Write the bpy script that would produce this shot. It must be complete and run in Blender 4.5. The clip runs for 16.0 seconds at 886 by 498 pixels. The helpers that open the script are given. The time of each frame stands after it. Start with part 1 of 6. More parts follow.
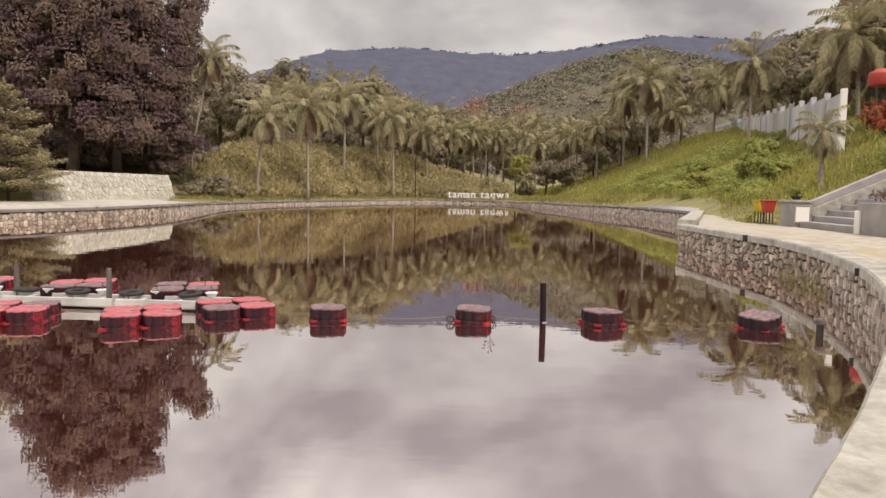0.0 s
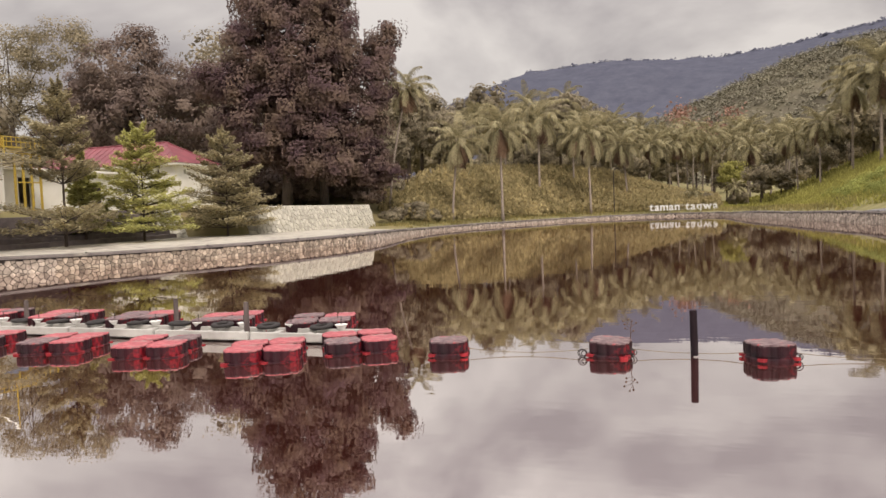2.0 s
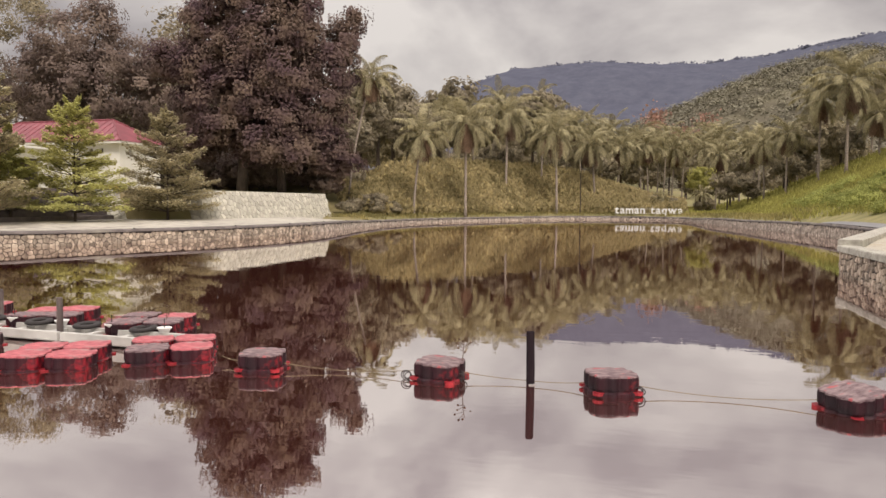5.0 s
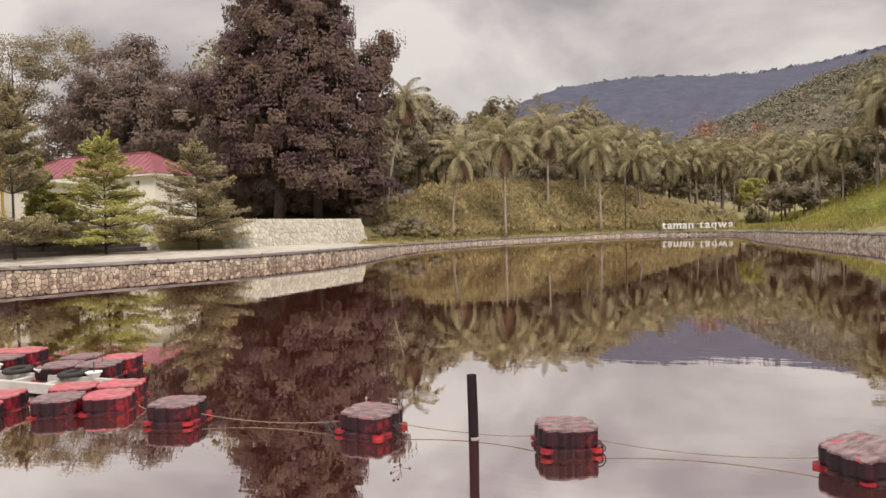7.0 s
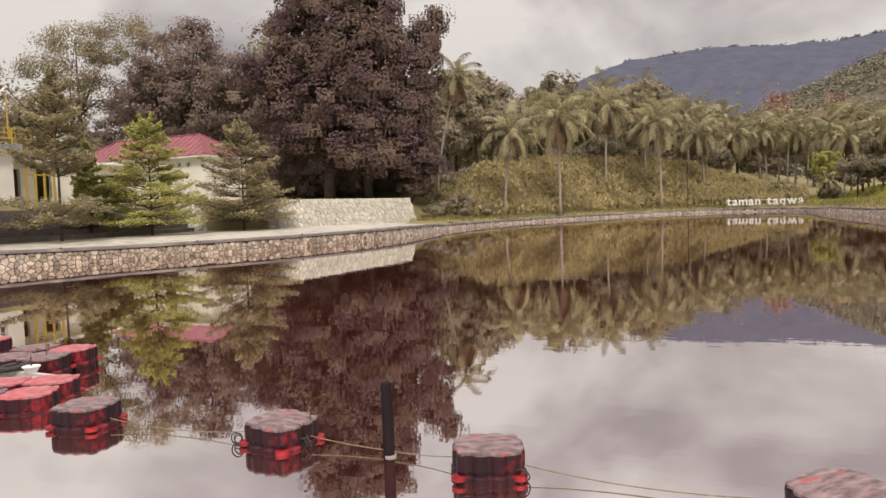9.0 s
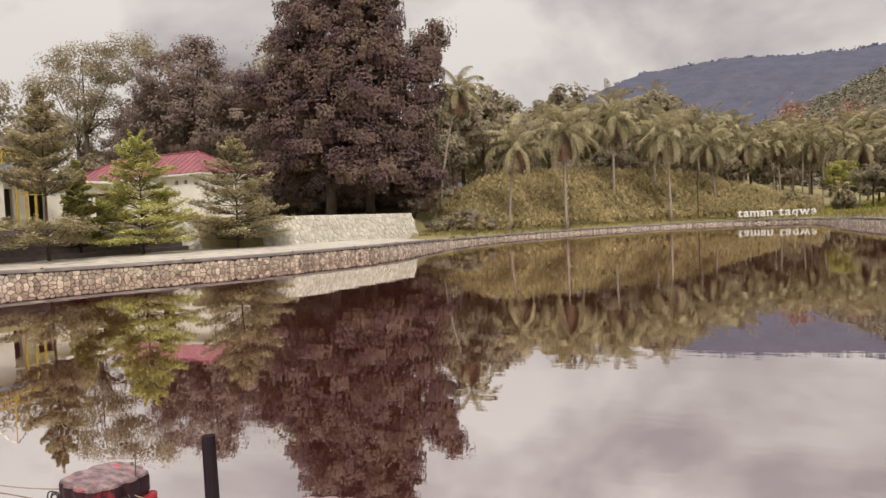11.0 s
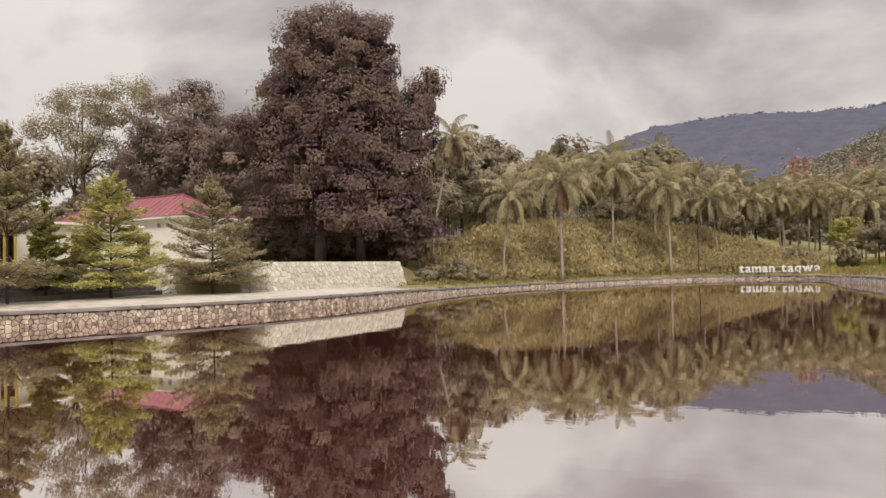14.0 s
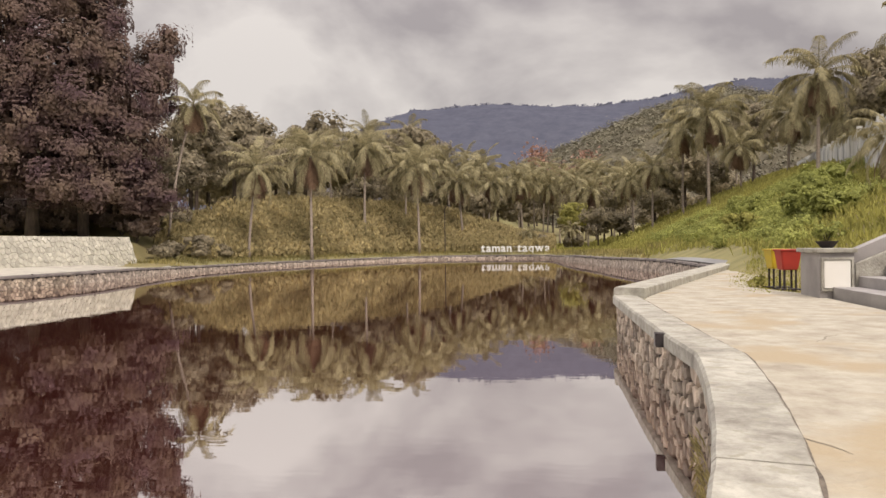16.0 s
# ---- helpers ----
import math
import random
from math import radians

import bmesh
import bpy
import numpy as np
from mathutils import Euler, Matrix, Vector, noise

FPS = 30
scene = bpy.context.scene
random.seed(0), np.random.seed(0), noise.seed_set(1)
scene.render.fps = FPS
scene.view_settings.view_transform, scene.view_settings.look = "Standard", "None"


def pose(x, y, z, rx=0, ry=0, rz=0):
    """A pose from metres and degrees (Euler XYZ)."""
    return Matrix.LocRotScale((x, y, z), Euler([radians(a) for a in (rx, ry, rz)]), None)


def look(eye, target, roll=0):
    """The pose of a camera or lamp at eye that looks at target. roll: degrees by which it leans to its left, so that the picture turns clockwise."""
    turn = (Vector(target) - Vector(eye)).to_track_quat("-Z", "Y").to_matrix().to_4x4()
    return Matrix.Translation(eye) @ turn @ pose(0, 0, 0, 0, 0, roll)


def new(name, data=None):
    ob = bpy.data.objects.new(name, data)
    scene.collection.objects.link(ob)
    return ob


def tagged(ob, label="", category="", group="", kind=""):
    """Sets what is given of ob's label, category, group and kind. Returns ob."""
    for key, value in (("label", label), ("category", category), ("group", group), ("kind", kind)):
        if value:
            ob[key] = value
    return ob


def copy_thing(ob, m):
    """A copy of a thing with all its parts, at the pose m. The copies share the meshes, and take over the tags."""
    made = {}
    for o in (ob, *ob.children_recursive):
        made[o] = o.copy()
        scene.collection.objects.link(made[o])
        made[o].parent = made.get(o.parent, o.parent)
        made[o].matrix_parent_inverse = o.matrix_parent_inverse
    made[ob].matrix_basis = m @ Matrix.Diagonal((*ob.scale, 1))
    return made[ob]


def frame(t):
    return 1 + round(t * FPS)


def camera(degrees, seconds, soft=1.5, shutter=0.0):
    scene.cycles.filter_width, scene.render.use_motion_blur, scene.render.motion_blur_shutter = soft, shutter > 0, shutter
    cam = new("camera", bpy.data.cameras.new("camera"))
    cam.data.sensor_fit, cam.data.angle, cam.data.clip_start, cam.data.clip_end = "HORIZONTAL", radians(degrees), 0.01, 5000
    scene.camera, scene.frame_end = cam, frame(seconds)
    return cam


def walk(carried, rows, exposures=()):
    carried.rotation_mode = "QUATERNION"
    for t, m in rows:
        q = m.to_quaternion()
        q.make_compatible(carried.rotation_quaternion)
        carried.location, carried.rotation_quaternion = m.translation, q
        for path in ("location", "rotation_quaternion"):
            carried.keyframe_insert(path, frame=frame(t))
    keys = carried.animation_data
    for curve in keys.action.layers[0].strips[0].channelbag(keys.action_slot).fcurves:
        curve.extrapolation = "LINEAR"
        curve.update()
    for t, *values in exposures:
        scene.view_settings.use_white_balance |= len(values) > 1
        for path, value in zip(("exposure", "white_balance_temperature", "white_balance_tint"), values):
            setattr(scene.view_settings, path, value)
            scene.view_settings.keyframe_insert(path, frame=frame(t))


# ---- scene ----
cam = camera(62.2, 16.0)
PATH = [
    (0, (0.027, -0.076, 1.943), (-0.036, 1.916, 1.779), 0.9),
    (0.5, (0.263, 0.247, 1.936), (0.17, 2.238, 1.776), 0.2),
    (1, (0.531, 0.526, 1.956), (0.384, 2.515, 1.805), -0.8),
    (1.5, (0.778, 0.848, 1.951), (0.523, 2.827, 1.817), -1.5),
    (2, (1.031, 1.086, 1.95), (0.417, 2.987, 1.844), -2.3),
    (2.5, (1.227, 1.254, 1.973), (0.330, 3.038, 1.878), -1.0),
    (3, (1.506, 1.459, 1.98), (0.586, 3.232, 1.875), 0.3),
    (3.5, (1.796, 1.809, 1.969), (0.999, 3.637, 1.824), 1.6),
    (4, (2.015, 2.22, 1.953), (1.379, 4.108, 1.781), 2.5),
    (4.5, (2.239, 2.542, 1.956), (1.689, 4.458, 1.802), 2.1),
    (5, (2.447, 2.835, 1.965), (1.892, 4.752, 1.840), 0.3),
    (5.2, (2.536, 3.020, 1.978), (1.955, 4.930, 1.862), -0.4),
    (7.3, (3.381, 4.489, 1.944), (2.676, 6.360, 1.881), -1.5),
    (7.5, (3.473, 4.577, 1.972), (2.754, 6.442, 1.899), -1.6),
    (8, (3.664, 4.948, 1.962), (2.894, 6.791, 1.872), -1.8),
    (8.5, (3.909, 5.273, 1.954), (3.088, 7.093, 1.848), -2.2),
    (9, (4.022, 5.758, 1.945), (3.170, 7.563, 1.827), -2.0),
    (11.5, (4.931, 7.484, 1.924), (4.036, 9.271, 1.865), -2.6),
    (12, (5.072, 7.939, 1.928), (4.193, 9.735, 1.888), -2.2),
    (12.5, (5.216, 8.24, 1.929), (4.341, 10.038, 1.916), -1.6),
    (13, (5.328, 8.602, 1.947), (4.444, 10.396, 1.963), -1.2),
    (13.5, (5.511, 8.957, 1.967), (4.607, 10.74, 2.012), -1.2),
    (14, (5.628, 9.168, 1.969), (4.715, 10.946, 2.024), -1.4),
    (14.5, (5.726, 9.451, 1.975), (4.845, 11.246, 2.025), -1.5),
    (15, (5.833, 9.876, 1.984), (5.049, 11.716, 2.01), -1.2),
    (15.5, (6.037, 10.353, 1.956), (5.44, 12.262, 1.956), -1.0),
    (15.7, (6.081, 10.542, 1.96), (5.597, 12.482, 1.957), -0.7),
    (16, (6.284, 10.732, 1.945), (5.98, 12.709, 1.928), -0.8),
]
walk(cam, [(t, look(eye, target, roll)) for t, eye, target, roll in PATH], [(0.0, 0.0, 6950, 17.0), (16.0, 0.0, 6950, 17.0)])

# ---- light ----
world = bpy.data.worlds.new("sky")
scene.world = world
world.use_nodes = True
wn, wl = world.node_tree.nodes, world.node_tree.links
wn.clear()
w_out = wn.new("ShaderNodeOutputWorld")
w_bg = wn.new("ShaderNodeBackground")
w_sky = wn.new("ShaderNodeTexSky")
w_sky.sky_type, w_sky.sun_disc = "NISHITA", False
w_sky.sun_elevation, w_sky.sun_rotation = radians(50), radians(140)
w_co = wn.new("ShaderNodeTexCoord")
w_sep = wn.new("ShaderNodeSeparateXYZ")
wl.new(w_co.outputs["Generated"], w_sep.inputs[0])


def wmath(op, a, b=None, clamp=False):
    n = wn.new("ShaderNodeMath")
    n.operation, n.use_clamp = op, clamp
    for k, v in enumerate((a, b)):
        if isinstance(v, (int, float)):
            n.inputs[k].default_value = v
        elif v is not None:
            wl.new(v, n.inputs[k])
    return n.outputs[0]


w_up = wmath("ADD", wmath("ABSOLUTE", w_sep.outputs[2]), 0.55)
w_comb = wn.new("ShaderNodeCombineXYZ")
wl.new(wmath("DIVIDE", w_sep.outputs[0], w_up), w_comb.inputs[0])
wl.new(wmath("DIVIDE", w_sep.outputs[1], w_up), w_comb.inputs[1])
w_noise = wn.new("ShaderNodeTexNoise")
w_noise.inputs["Scale"].default_value = 2.1
w_noise.inputs["Detail"].default_value = 6
w_noise.inputs["Roughness"].default_value = 0.5
w_noise.inputs["Distortion"].default_value = 0.25
wl.new(w_comb.outputs[0], w_noise.inputs["Vector"])
w_ramp = wn.new("ShaderNodeValToRGB")
w_ramp.color_ramp.elements[0].position, w_ramp.color_ramp.elements[0].color = 0.42, (0.36, 0.345, 0.345, 1)
w_ramp.color_ramp.elements[1].position, w_ramp.color_ramp.elements[1].color = 0.58, (0.71, 0.707, 0.672, 1)
wl.new(w_noise.outputs["Fac"], w_ramp.inputs[0])
w_mix = wn.new("ShaderNodeMix")
w_mix.data_type = "RGBA"
w_mix.inputs["Factor"].default_value = 0.93
w_gain = wn.new("ShaderNodeMix")
w_gain.data_type, w_gain.blend_type = "RGBA", "MULTIPLY"
w_gain.inputs["Factor"].default_value = 1
w_gain.inputs["B"].default_value = (0.12, 0.12, 0.12, 1)
wl.new(w_sky.outputs[0], w_gain.inputs["A"])
wl.new(w_gain.outputs["Result"], w_mix.inputs["A"])
wl.new(w_ramp.outputs[0], w_mix.inputs["B"])
wl.new(w_mix.outputs["Result"], w_bg.inputs["Color"])
# an overcast sky is brighter overhead than at the horizon
wl.new(wmath("ADD", wmath("MULTIPLY", wmath("POWER", wmath("MAXIMUM", w_sep.outputs[2], 0.0), 3.0), 4.6), 0.98), w_bg.inputs["Strength"])
wl.new(w_bg.outputs[0], w_out.inputs["Surface"])

sun = new("sun", bpy.data.lights.new("sun", "SUN"))
sun.data.energy, sun.data.angle, sun.data.color = 2.0, radians(10), (1.0, 0.94, 0.84)
sun.matrix_world = look((20, -20, 40), (0, 10, 0))

# ---- materials ----


def material(name, base, other=None, scale=3.0, rough=0.85, bump=0.0, bump_scale=30.0, island=0.0, spots=None, spot_scale=0.6,
             metal=0.0, stretch=(1, 1, 1), obj_random=0.0, detail=5.0, spec=None, spot_from=0.5):
    """A node material: two colours mixed by noise at one scale, stains at a larger one, a fine bump, and a change from piece to piece."""
    m = bpy.data.materials.new(name)
    m.use_nodes = True
    n, l = m.node_tree.nodes, m.node_tree.links
    p = n["Principled BSDF"]
    p.inputs["Roughness"].default_value = rough
    p.inputs["Metallic"].default_value = metal
    if spec is not None:
        p.inputs["Specular IOR Level"].default_value = spec
    co = n.new("ShaderNodeTexCoord")
    mp = n.new("ShaderNodeMapping")
    mp.inputs["Scale"].default_value = stretch
    l.new(co.outputs["Object"], mp.inputs["Vector"])
    nz = n.new("ShaderNodeTexNoise")
    nz.inputs["Scale"].default_value, nz.inputs["Detail"].default_value = scale, detail
    if detail > 8:
        nz.inputs["Roughness"].default_value = 0.7
    l.new(mp.outputs[0], nz.inputs["Vector"])
    ramp = n.new("ShaderNodeValToRGB")
    other = other or tuple(c * 0.7 for c in base)
    ramp.color_ramp.elements[0].position, ramp.color_ramp.elements[0].color = 0.33, (*other, 1)
    ramp.color_ramp.elements[1].position, ramp.color_ramp.elements[1].color = 0.67, (*base, 1)
    l.new(nz.outputs["Fac"], ramp.inputs[0])
    colour = ramp.outputs[0]
    if spots:
        nz2 = n.new("ShaderNodeTexNoise")
        nz2.inputs["Scale"].default_value, nz2.inputs["Detail"].default_value = spot_scale, 4
        l.new(mp.outputs[0], nz2.inputs["Vector"])
        r2 = n.new("ShaderNodeValToRGB")
        r2.color_ramp.elements[0].position, r2.color_ramp.elements[1].position = spot_from, max(0.66, spot_from + 0.06)
        l.new(nz2.outputs["Fac"], r2.inputs[0])
        mx = n.new("ShaderNodeMix")
        mx.data_type = "RGBA"
        l.new(r2.outputs[0], mx.inputs["Factor"])
        l.new(colour, mx.inputs["A"])
        mx.inputs["B"].default_value = (*spots, 1)
        colour = mx.outputs["Result"]
    if island or obj_random:
        if island:
            rnd = n.new("ShaderNodeNewGeometry").outputs["Random Per Island"]
        else:
            rnd = n.new("ShaderNodeObjectInfo").outputs["Random"]
        k = island or obj_random
        mr = n.new("ShaderNodeMapRange")
        mr.inputs["To Min"].default_value, mr.inputs["To Max"].default_value = 1 - k, 1 + k
        l.new(rnd, mr.inputs["Value"])
        hs = n.new("ShaderNodeHueSaturation")
        l.new(mr.outputs[0], hs.inputs["Value"])
        l.new(colour, hs.inputs["Color"])
        colour = hs.outputs[0]
    l.new(colour, p.inputs["Base Color"])
    if bump:
        nb = n.new("ShaderNodeTexNoise")
        nb.inputs["Scale"].default_value, nb.inputs["Detail"].default_value = bump_scale, 4
        l.new(mp.outputs[0], nb.inputs["Vector"])
        b = n.new("ShaderNodeBump")
        b.inputs["Strength"].default_value, b.inputs["Distance"].default_value = bump, 0.02
        l.new(nb.outputs["Fac"], b.inputs["Height"])
        l.new(b.outputs[0], p.inputs["Normal"])
    return m


def water_material():
    m = bpy.data.materials.new("pond_water")
    m.use_nodes = True
    n, l = m.node_tree.nodes, m.node_tree.links
    n.remove(n["Principled BSDF"])
    out = n["Material Output"]
    dif, glo, mix = n.new("ShaderNodeBsdfDiffuse"), n.new("ShaderNodeBsdfGlossy"), n.new("ShaderNodeMixShader")
    dif.inputs["Color"].default_value = (0.130, 0.036, 0.028, 1)
    glo.inputs["Color"].default_value = (0.95, 0.93, 0.92, 1)
    glo.inputs["Roughness"].default_value = 0.012
    lw = n.new("ShaderNodeFresnel")
    lw.inputs["IOR"].default_value = 1.33
    mr = n.new("ShaderNodeMapRange")
    mr.inputs["From Min"].default_value, mr.inputs["From Max"].default_value = 0.03, 0.55
    mr.inputs["To Min"].default_value, mr.inputs["To Max"].default_value = 0.845, 0.91
    l.new(lw.outputs[0], mr.inputs["Value"])
    l.new(mr.outputs[0], mix.inputs[0])
    l.new(dif.outputs[0], mix.inputs[1])
    l.new(glo.outputs[0], mix.inputs[2])
    l.new(mix.outputs[0], out.inputs["Surface"])
    co = n.new("ShaderNodeTexCoord")
    mp = n.new("ShaderNodeMapping")
    mp.inputs["Scale"].default_value = (0.6, 1.5, 1)
    l.new(co.outputs["Object"], mp.inputs[0])
    n1, n2, n3 = n.new("ShaderNodeTexNoise"), n.new("ShaderNodeTexNoise"), n.new("ShaderNodeTexNoise")
    n1.inputs["Scale"].default_value, n1.inputs["Detail"].default_value = 4.0, 2
    n2.inputs["Scale"].default_value, n2.inputs["Detail"].default_value = 0.9, 1
    n3.inputs["Scale"].default_value = 0.12
    for k in (n1, n2, n3):
        l.new(mp.outputs[0], k.inputs["Vector"])
    ad = n.new("ShaderNodeMath")
    ad.operation = "MULTIPLY_ADD"
    ad.inputs[1].default_value = 3.0
    l.new(n2.outputs["Fac"], ad.inputs[0])
    l.new(n1.outputs["Fac"], ad.inputs[2])
    mu = n.new("ShaderNodeMath")
    mu.operation = "MULTIPLY"
    l.new(ad.outputs[0], mu.inputs[0])
    l.new(n3.outputs["Fac"], mu.inputs[1])
    b = n.new("ShaderNodeBump")
    b.inputs["Strength"].default_value, b.inputs["Distance"].default_value = 1.0, 0.0008
    l.new(mu.outputs[0], b.inputs["Height"])
    l.new(b.outputs[0], dif.inputs["Normal"])
    l.new(b.outputs[0], glo.inputs["Normal"])
    return m


WATER = water_material()
SOIL = material("grassy_soil", (0.25, 0.22, 0.095), (0.165, 0.155, 0.06), 0.9, 0.95, 0.5, 6, spots=(0.24, 0.19, 0.10), spot_scale=0.12)
CONCRETE = material("coping_concrete", (0.48, 0.465, 0.405), (0.215, 0.20, 0.17), 3.2, 0.9, 0.9, 26, spots=(0.31, 0.295, 0.24), spot_scale=7.0, detail=14, obj_random=0.07, spot_from=0.58)
PATHMAT = material("path_concrete", (0.47, 0.44, 0.365), (0.285, 0.25, 0.195), 2.6, 0.9, 0.9, 18, spots=(0.36, 0.295, 0.20), spot_scale=0.75, detail=14, spot_from=0.55)
PAVING = material("plaza_paving", (0.50, 0.47, 0.40), (0.27, 0.25, 0.22), 1.7, 0.9, 0.2, 10, spots=(0.43, 0.41, 0.35), spot_scale=0.3)
MORTAR = material("dark_mortar", (0.060, 0.045, 0.040), (0.022, 0.017, 0.016), 6, 0.95, 0.5, 20)
STONE = material("rubble_stone", (0.49, 0.41, 0.325), (0.21, 0.165, 0.13), 4, 0.9, 0.9, 16, obj_random=0.45)
OLDCOPE = material("old_coping", (0.20, 0.175, 0.165), (0.115, 0.10, 0.095), 1.5, 0.9, 0.4, 12, spots=(0.27, 0.25, 0.21), spot_scale=0.5, spot_from=0.55)
STONE_I = material("rubble_stone_far", (0.50, 0.43, 0.36), (0.27, 0.225, 0.19), 4, 0.9, 0.6, 18, island=0.36)
PALESTONE = material("limestone", (0.60, 0.58, 0.50), (0.44, 0.42, 0.36), 3, 0.9, 0.5, 14, island=0.16)
PALESTONE_O = material("limestone_near", (0.60, 0.58, 0.50), (0.44, 0.42, 0.36), 3, 0.9, 0.5, 14, obj_random=0.16)
PALEMORTAR = material("pale_mortar", (0.50, 0.48, 0.41), (0.38, 0.36, 0.31), 4, 0.95, 0.4, 14)
GREYSTEP = material("grey_step", (0.36, 0.34, 0.33), (0.26, 0.245, 0.24), 1.7, 0.85, 0.2, 20)
DARKSTEP = material("dark_step", (0.20, 0.17, 0.165), (0.13, 0.11, 0.11), 2, 0.85, 0.2, 20)
WHITE = material("white_plaster", (0.84, 0.83, 0.78), (0.74, 0.72, 0.66), 0.7, 0.9, 0.1, 20)
SIGNWHITE = material("sign_white", (0.80, 0.80, 0.77), (0.72, 0.72, 0.70), 1.0, 0.5)
FENCEGREY = material("fence_concrete", (0.47, 0.48, 0.48), (0.33, 0.34, 0.34), 0.8, 0.9, 0.2, 8, spots=(0.56, 0.56, 0.54), spot_scale=0.25, stretch=(1, 1, 0.3))
ROOF = material("red_roof", (0.25, 0.062, 0.078), (0.18, 0.045, 0.058), 1.2, 0.6)
BLUE = material("blue_fascia", (0.26, 0.30, 0.38), None, 2, 0.6)
YELLOW = material("yellow_paint", (0.55, 0.40, 0.07), (0.42, 0.30, 0.06), 4, 0.6)
DARK = material("dark_opening", (0.03, 0.022, 0.022), None, 2, 0.9)
GREYIN = material("grey_doorway", (0.22, 0.19, 0.18), None, 1, 0.9)
BARK = material("bark", (0.11, 0.085, 0.07), (0.06, 0.045, 0.04), 6, 0.95, 0.6, 12, stretch=(1, 1, 0.3))
PALMBARK = material("palm_bark", (0.33, 0.28, 0.23), (0.20, 0.165, 0.14), 5, 0.95, 0.5, 8, stretch=(0.4, 0.4, 2.5))


def leafy(name, a, b, k=0.35, scale=0.35, through_light=0.38):
    """Foliage: a matt leaf that lets part of the light shine through."""
    m = material(name, a, b, scale, 0.75, island=k, detail=3, spec=0.12)
    n, l = m.node_tree.nodes, m.node_tree.links
    p = n["Principled BSDF"]
    tr, mx = n.new("ShaderNodeBsdfTranslucent"), n.new("ShaderNodeMixShader")
    l.new(p.inputs["Base Color"].links[0].from_socket, tr.inputs["Color"])
    mx.inputs[0].default_value = through_light
    l.new(p.outputs[0], mx.inputs[1])
    l.new(tr.outputs[0], mx.inputs[2])
    l.new(mx.outputs[0], n["Material Output"].inputs["Surface"])
    return m


LEAF_BIG = leafy("mango_leaf", (0.240, 0.176, 0.135), (0.141, 0.091, 0.101), 0.14, 0.45)
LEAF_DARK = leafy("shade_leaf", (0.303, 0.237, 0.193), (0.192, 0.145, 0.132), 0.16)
LEAF_MID = leafy("wood_leaf", (0.366, 0.319, 0.222), (0.232, 0.200, 0.145), 0.3)
LEAF_LIGHT = leafy("light_leaf", (0.370, 0.319, 0.218), (0.247, 0.215, 0.144), 0.3)
LEAF_YOUNG = leafy("young_leaf", (0.533, 0.527, 0.206), (0.420, 0.395, 0.152), 0.2)
LEAF_YOUNG2 = leafy("tier_leaf", (0.474, 0.419, 0.254), (0.333, 0.288, 0.186), 0.2)
FROND = leafy("palm_frond", (0.385, 0.345, 0.205), (0.255, 0.225, 0.132), 0.35, 0.35, 0.22)
FROND_DRY = leafy("dry_frond", (0.225, 0.147, 0.098), (0.138, 0.088, 0.064), 0.3)
CORN = leafy("corn_leaf", (0.500, 0.418, 0.228), (0.345, 0.292, 0.152), 0.35, 0.25, 0.25)
GRASS = leafy("bright_grass", (0.420, 0.404, 0.131), (0.326, 0.310, 0.100), 0.3, 0.15)
WEED = leafy("weed_leaf", (0.380, 0.397, 0.121), (0.253, 0.276, 0.086), 0.3, 0.3)
DRYGRASS = leafy("dry_grass", (0.414, 0.356, 0.155), (0.230, 0.207, 0.092), 0.3, 0.2)
REDLEAF = leafy("red_leaf", (0.460, 0.098, 0.063), (0.299, 0.115, 0.057), 0.4)
PINKLEAF = leafy("pinkish_bloom", (0.429, 0.247, 0.195), (0.286, 0.182, 0.143), 0.3)
RED = material("red_plastic", (0.050, 0.007, 0.012), (0.014, 0.005, 0.009), 3, 0.45, 0.25, 30, spots=(0.32, 0.014, 0.026), spot_scale=3.2, spot_from=0.59, spec=0.25)
BLACKPL = material("black_plastic", (0.034, 0.007, 0.012), (0.012, 0.006, 0.009), 4, 0.45, 0.25, 30, spots=(0.22, 0.010, 0.018), spot_scale=3.4, spot_from=0.60, spec=0.25)
DUSTY = material("worn_float_top", (0.27, 0.20, 0.20), (0.10, 0.060, 0.068), 11, 0.8, 1.0, 16, spots=(0.36, 0.075, 0.085), spot_scale=5.0, spot_from=0.60, stretch=(1, 2.2, 1))
DUSTYRED = material("faded_red_top", (0.54, 0.15, 0.165), (0.28, 0.055, 0.07), 8, 0.7, 1.0, 16, spots=(0.34, 0.19, 0.185), spot_scale=3.0, spot_from=0.54, stretch=(1, 2.0, 1))
LUGRED = material("lug_red", (0.42, 0.030, 0.040), (0.15, 0.010, 0.016), 9, 0.5, spec=0.25)
RIMRED = material("rim_red", (0.05, 0.007, 0.012), (0.018, 0.005, 0.009), 6, 0.5, spots=(0.40, 0.032, 0.042), spot_scale=4.0, spot_from=0.57, spec=0.25)
CRACK = material("joint_dirt", (0.20, 0.17, 0.135), (0.07, 0.055, 0.045), 12, 0.95, 0.4, 30)
RUBBER = material("tyre_rubber", (0.03, 0.026, 0.026), None, 8, 0.8, 0.3, 40)
DECK = material("deck_aluminium", (0.50, 0.49, 0.46), (0.36, 0.35, 0.33), 3, 0.55, 0.1, 20, metal=0.0)
DARKWOOD = material("dark_post", (0.026, 0.018, 0.021), (0.012, 0.009, 0.012), 8, 0.95, 0.4, 20, stretch=(1, 1, 0.3), spec=0.05)
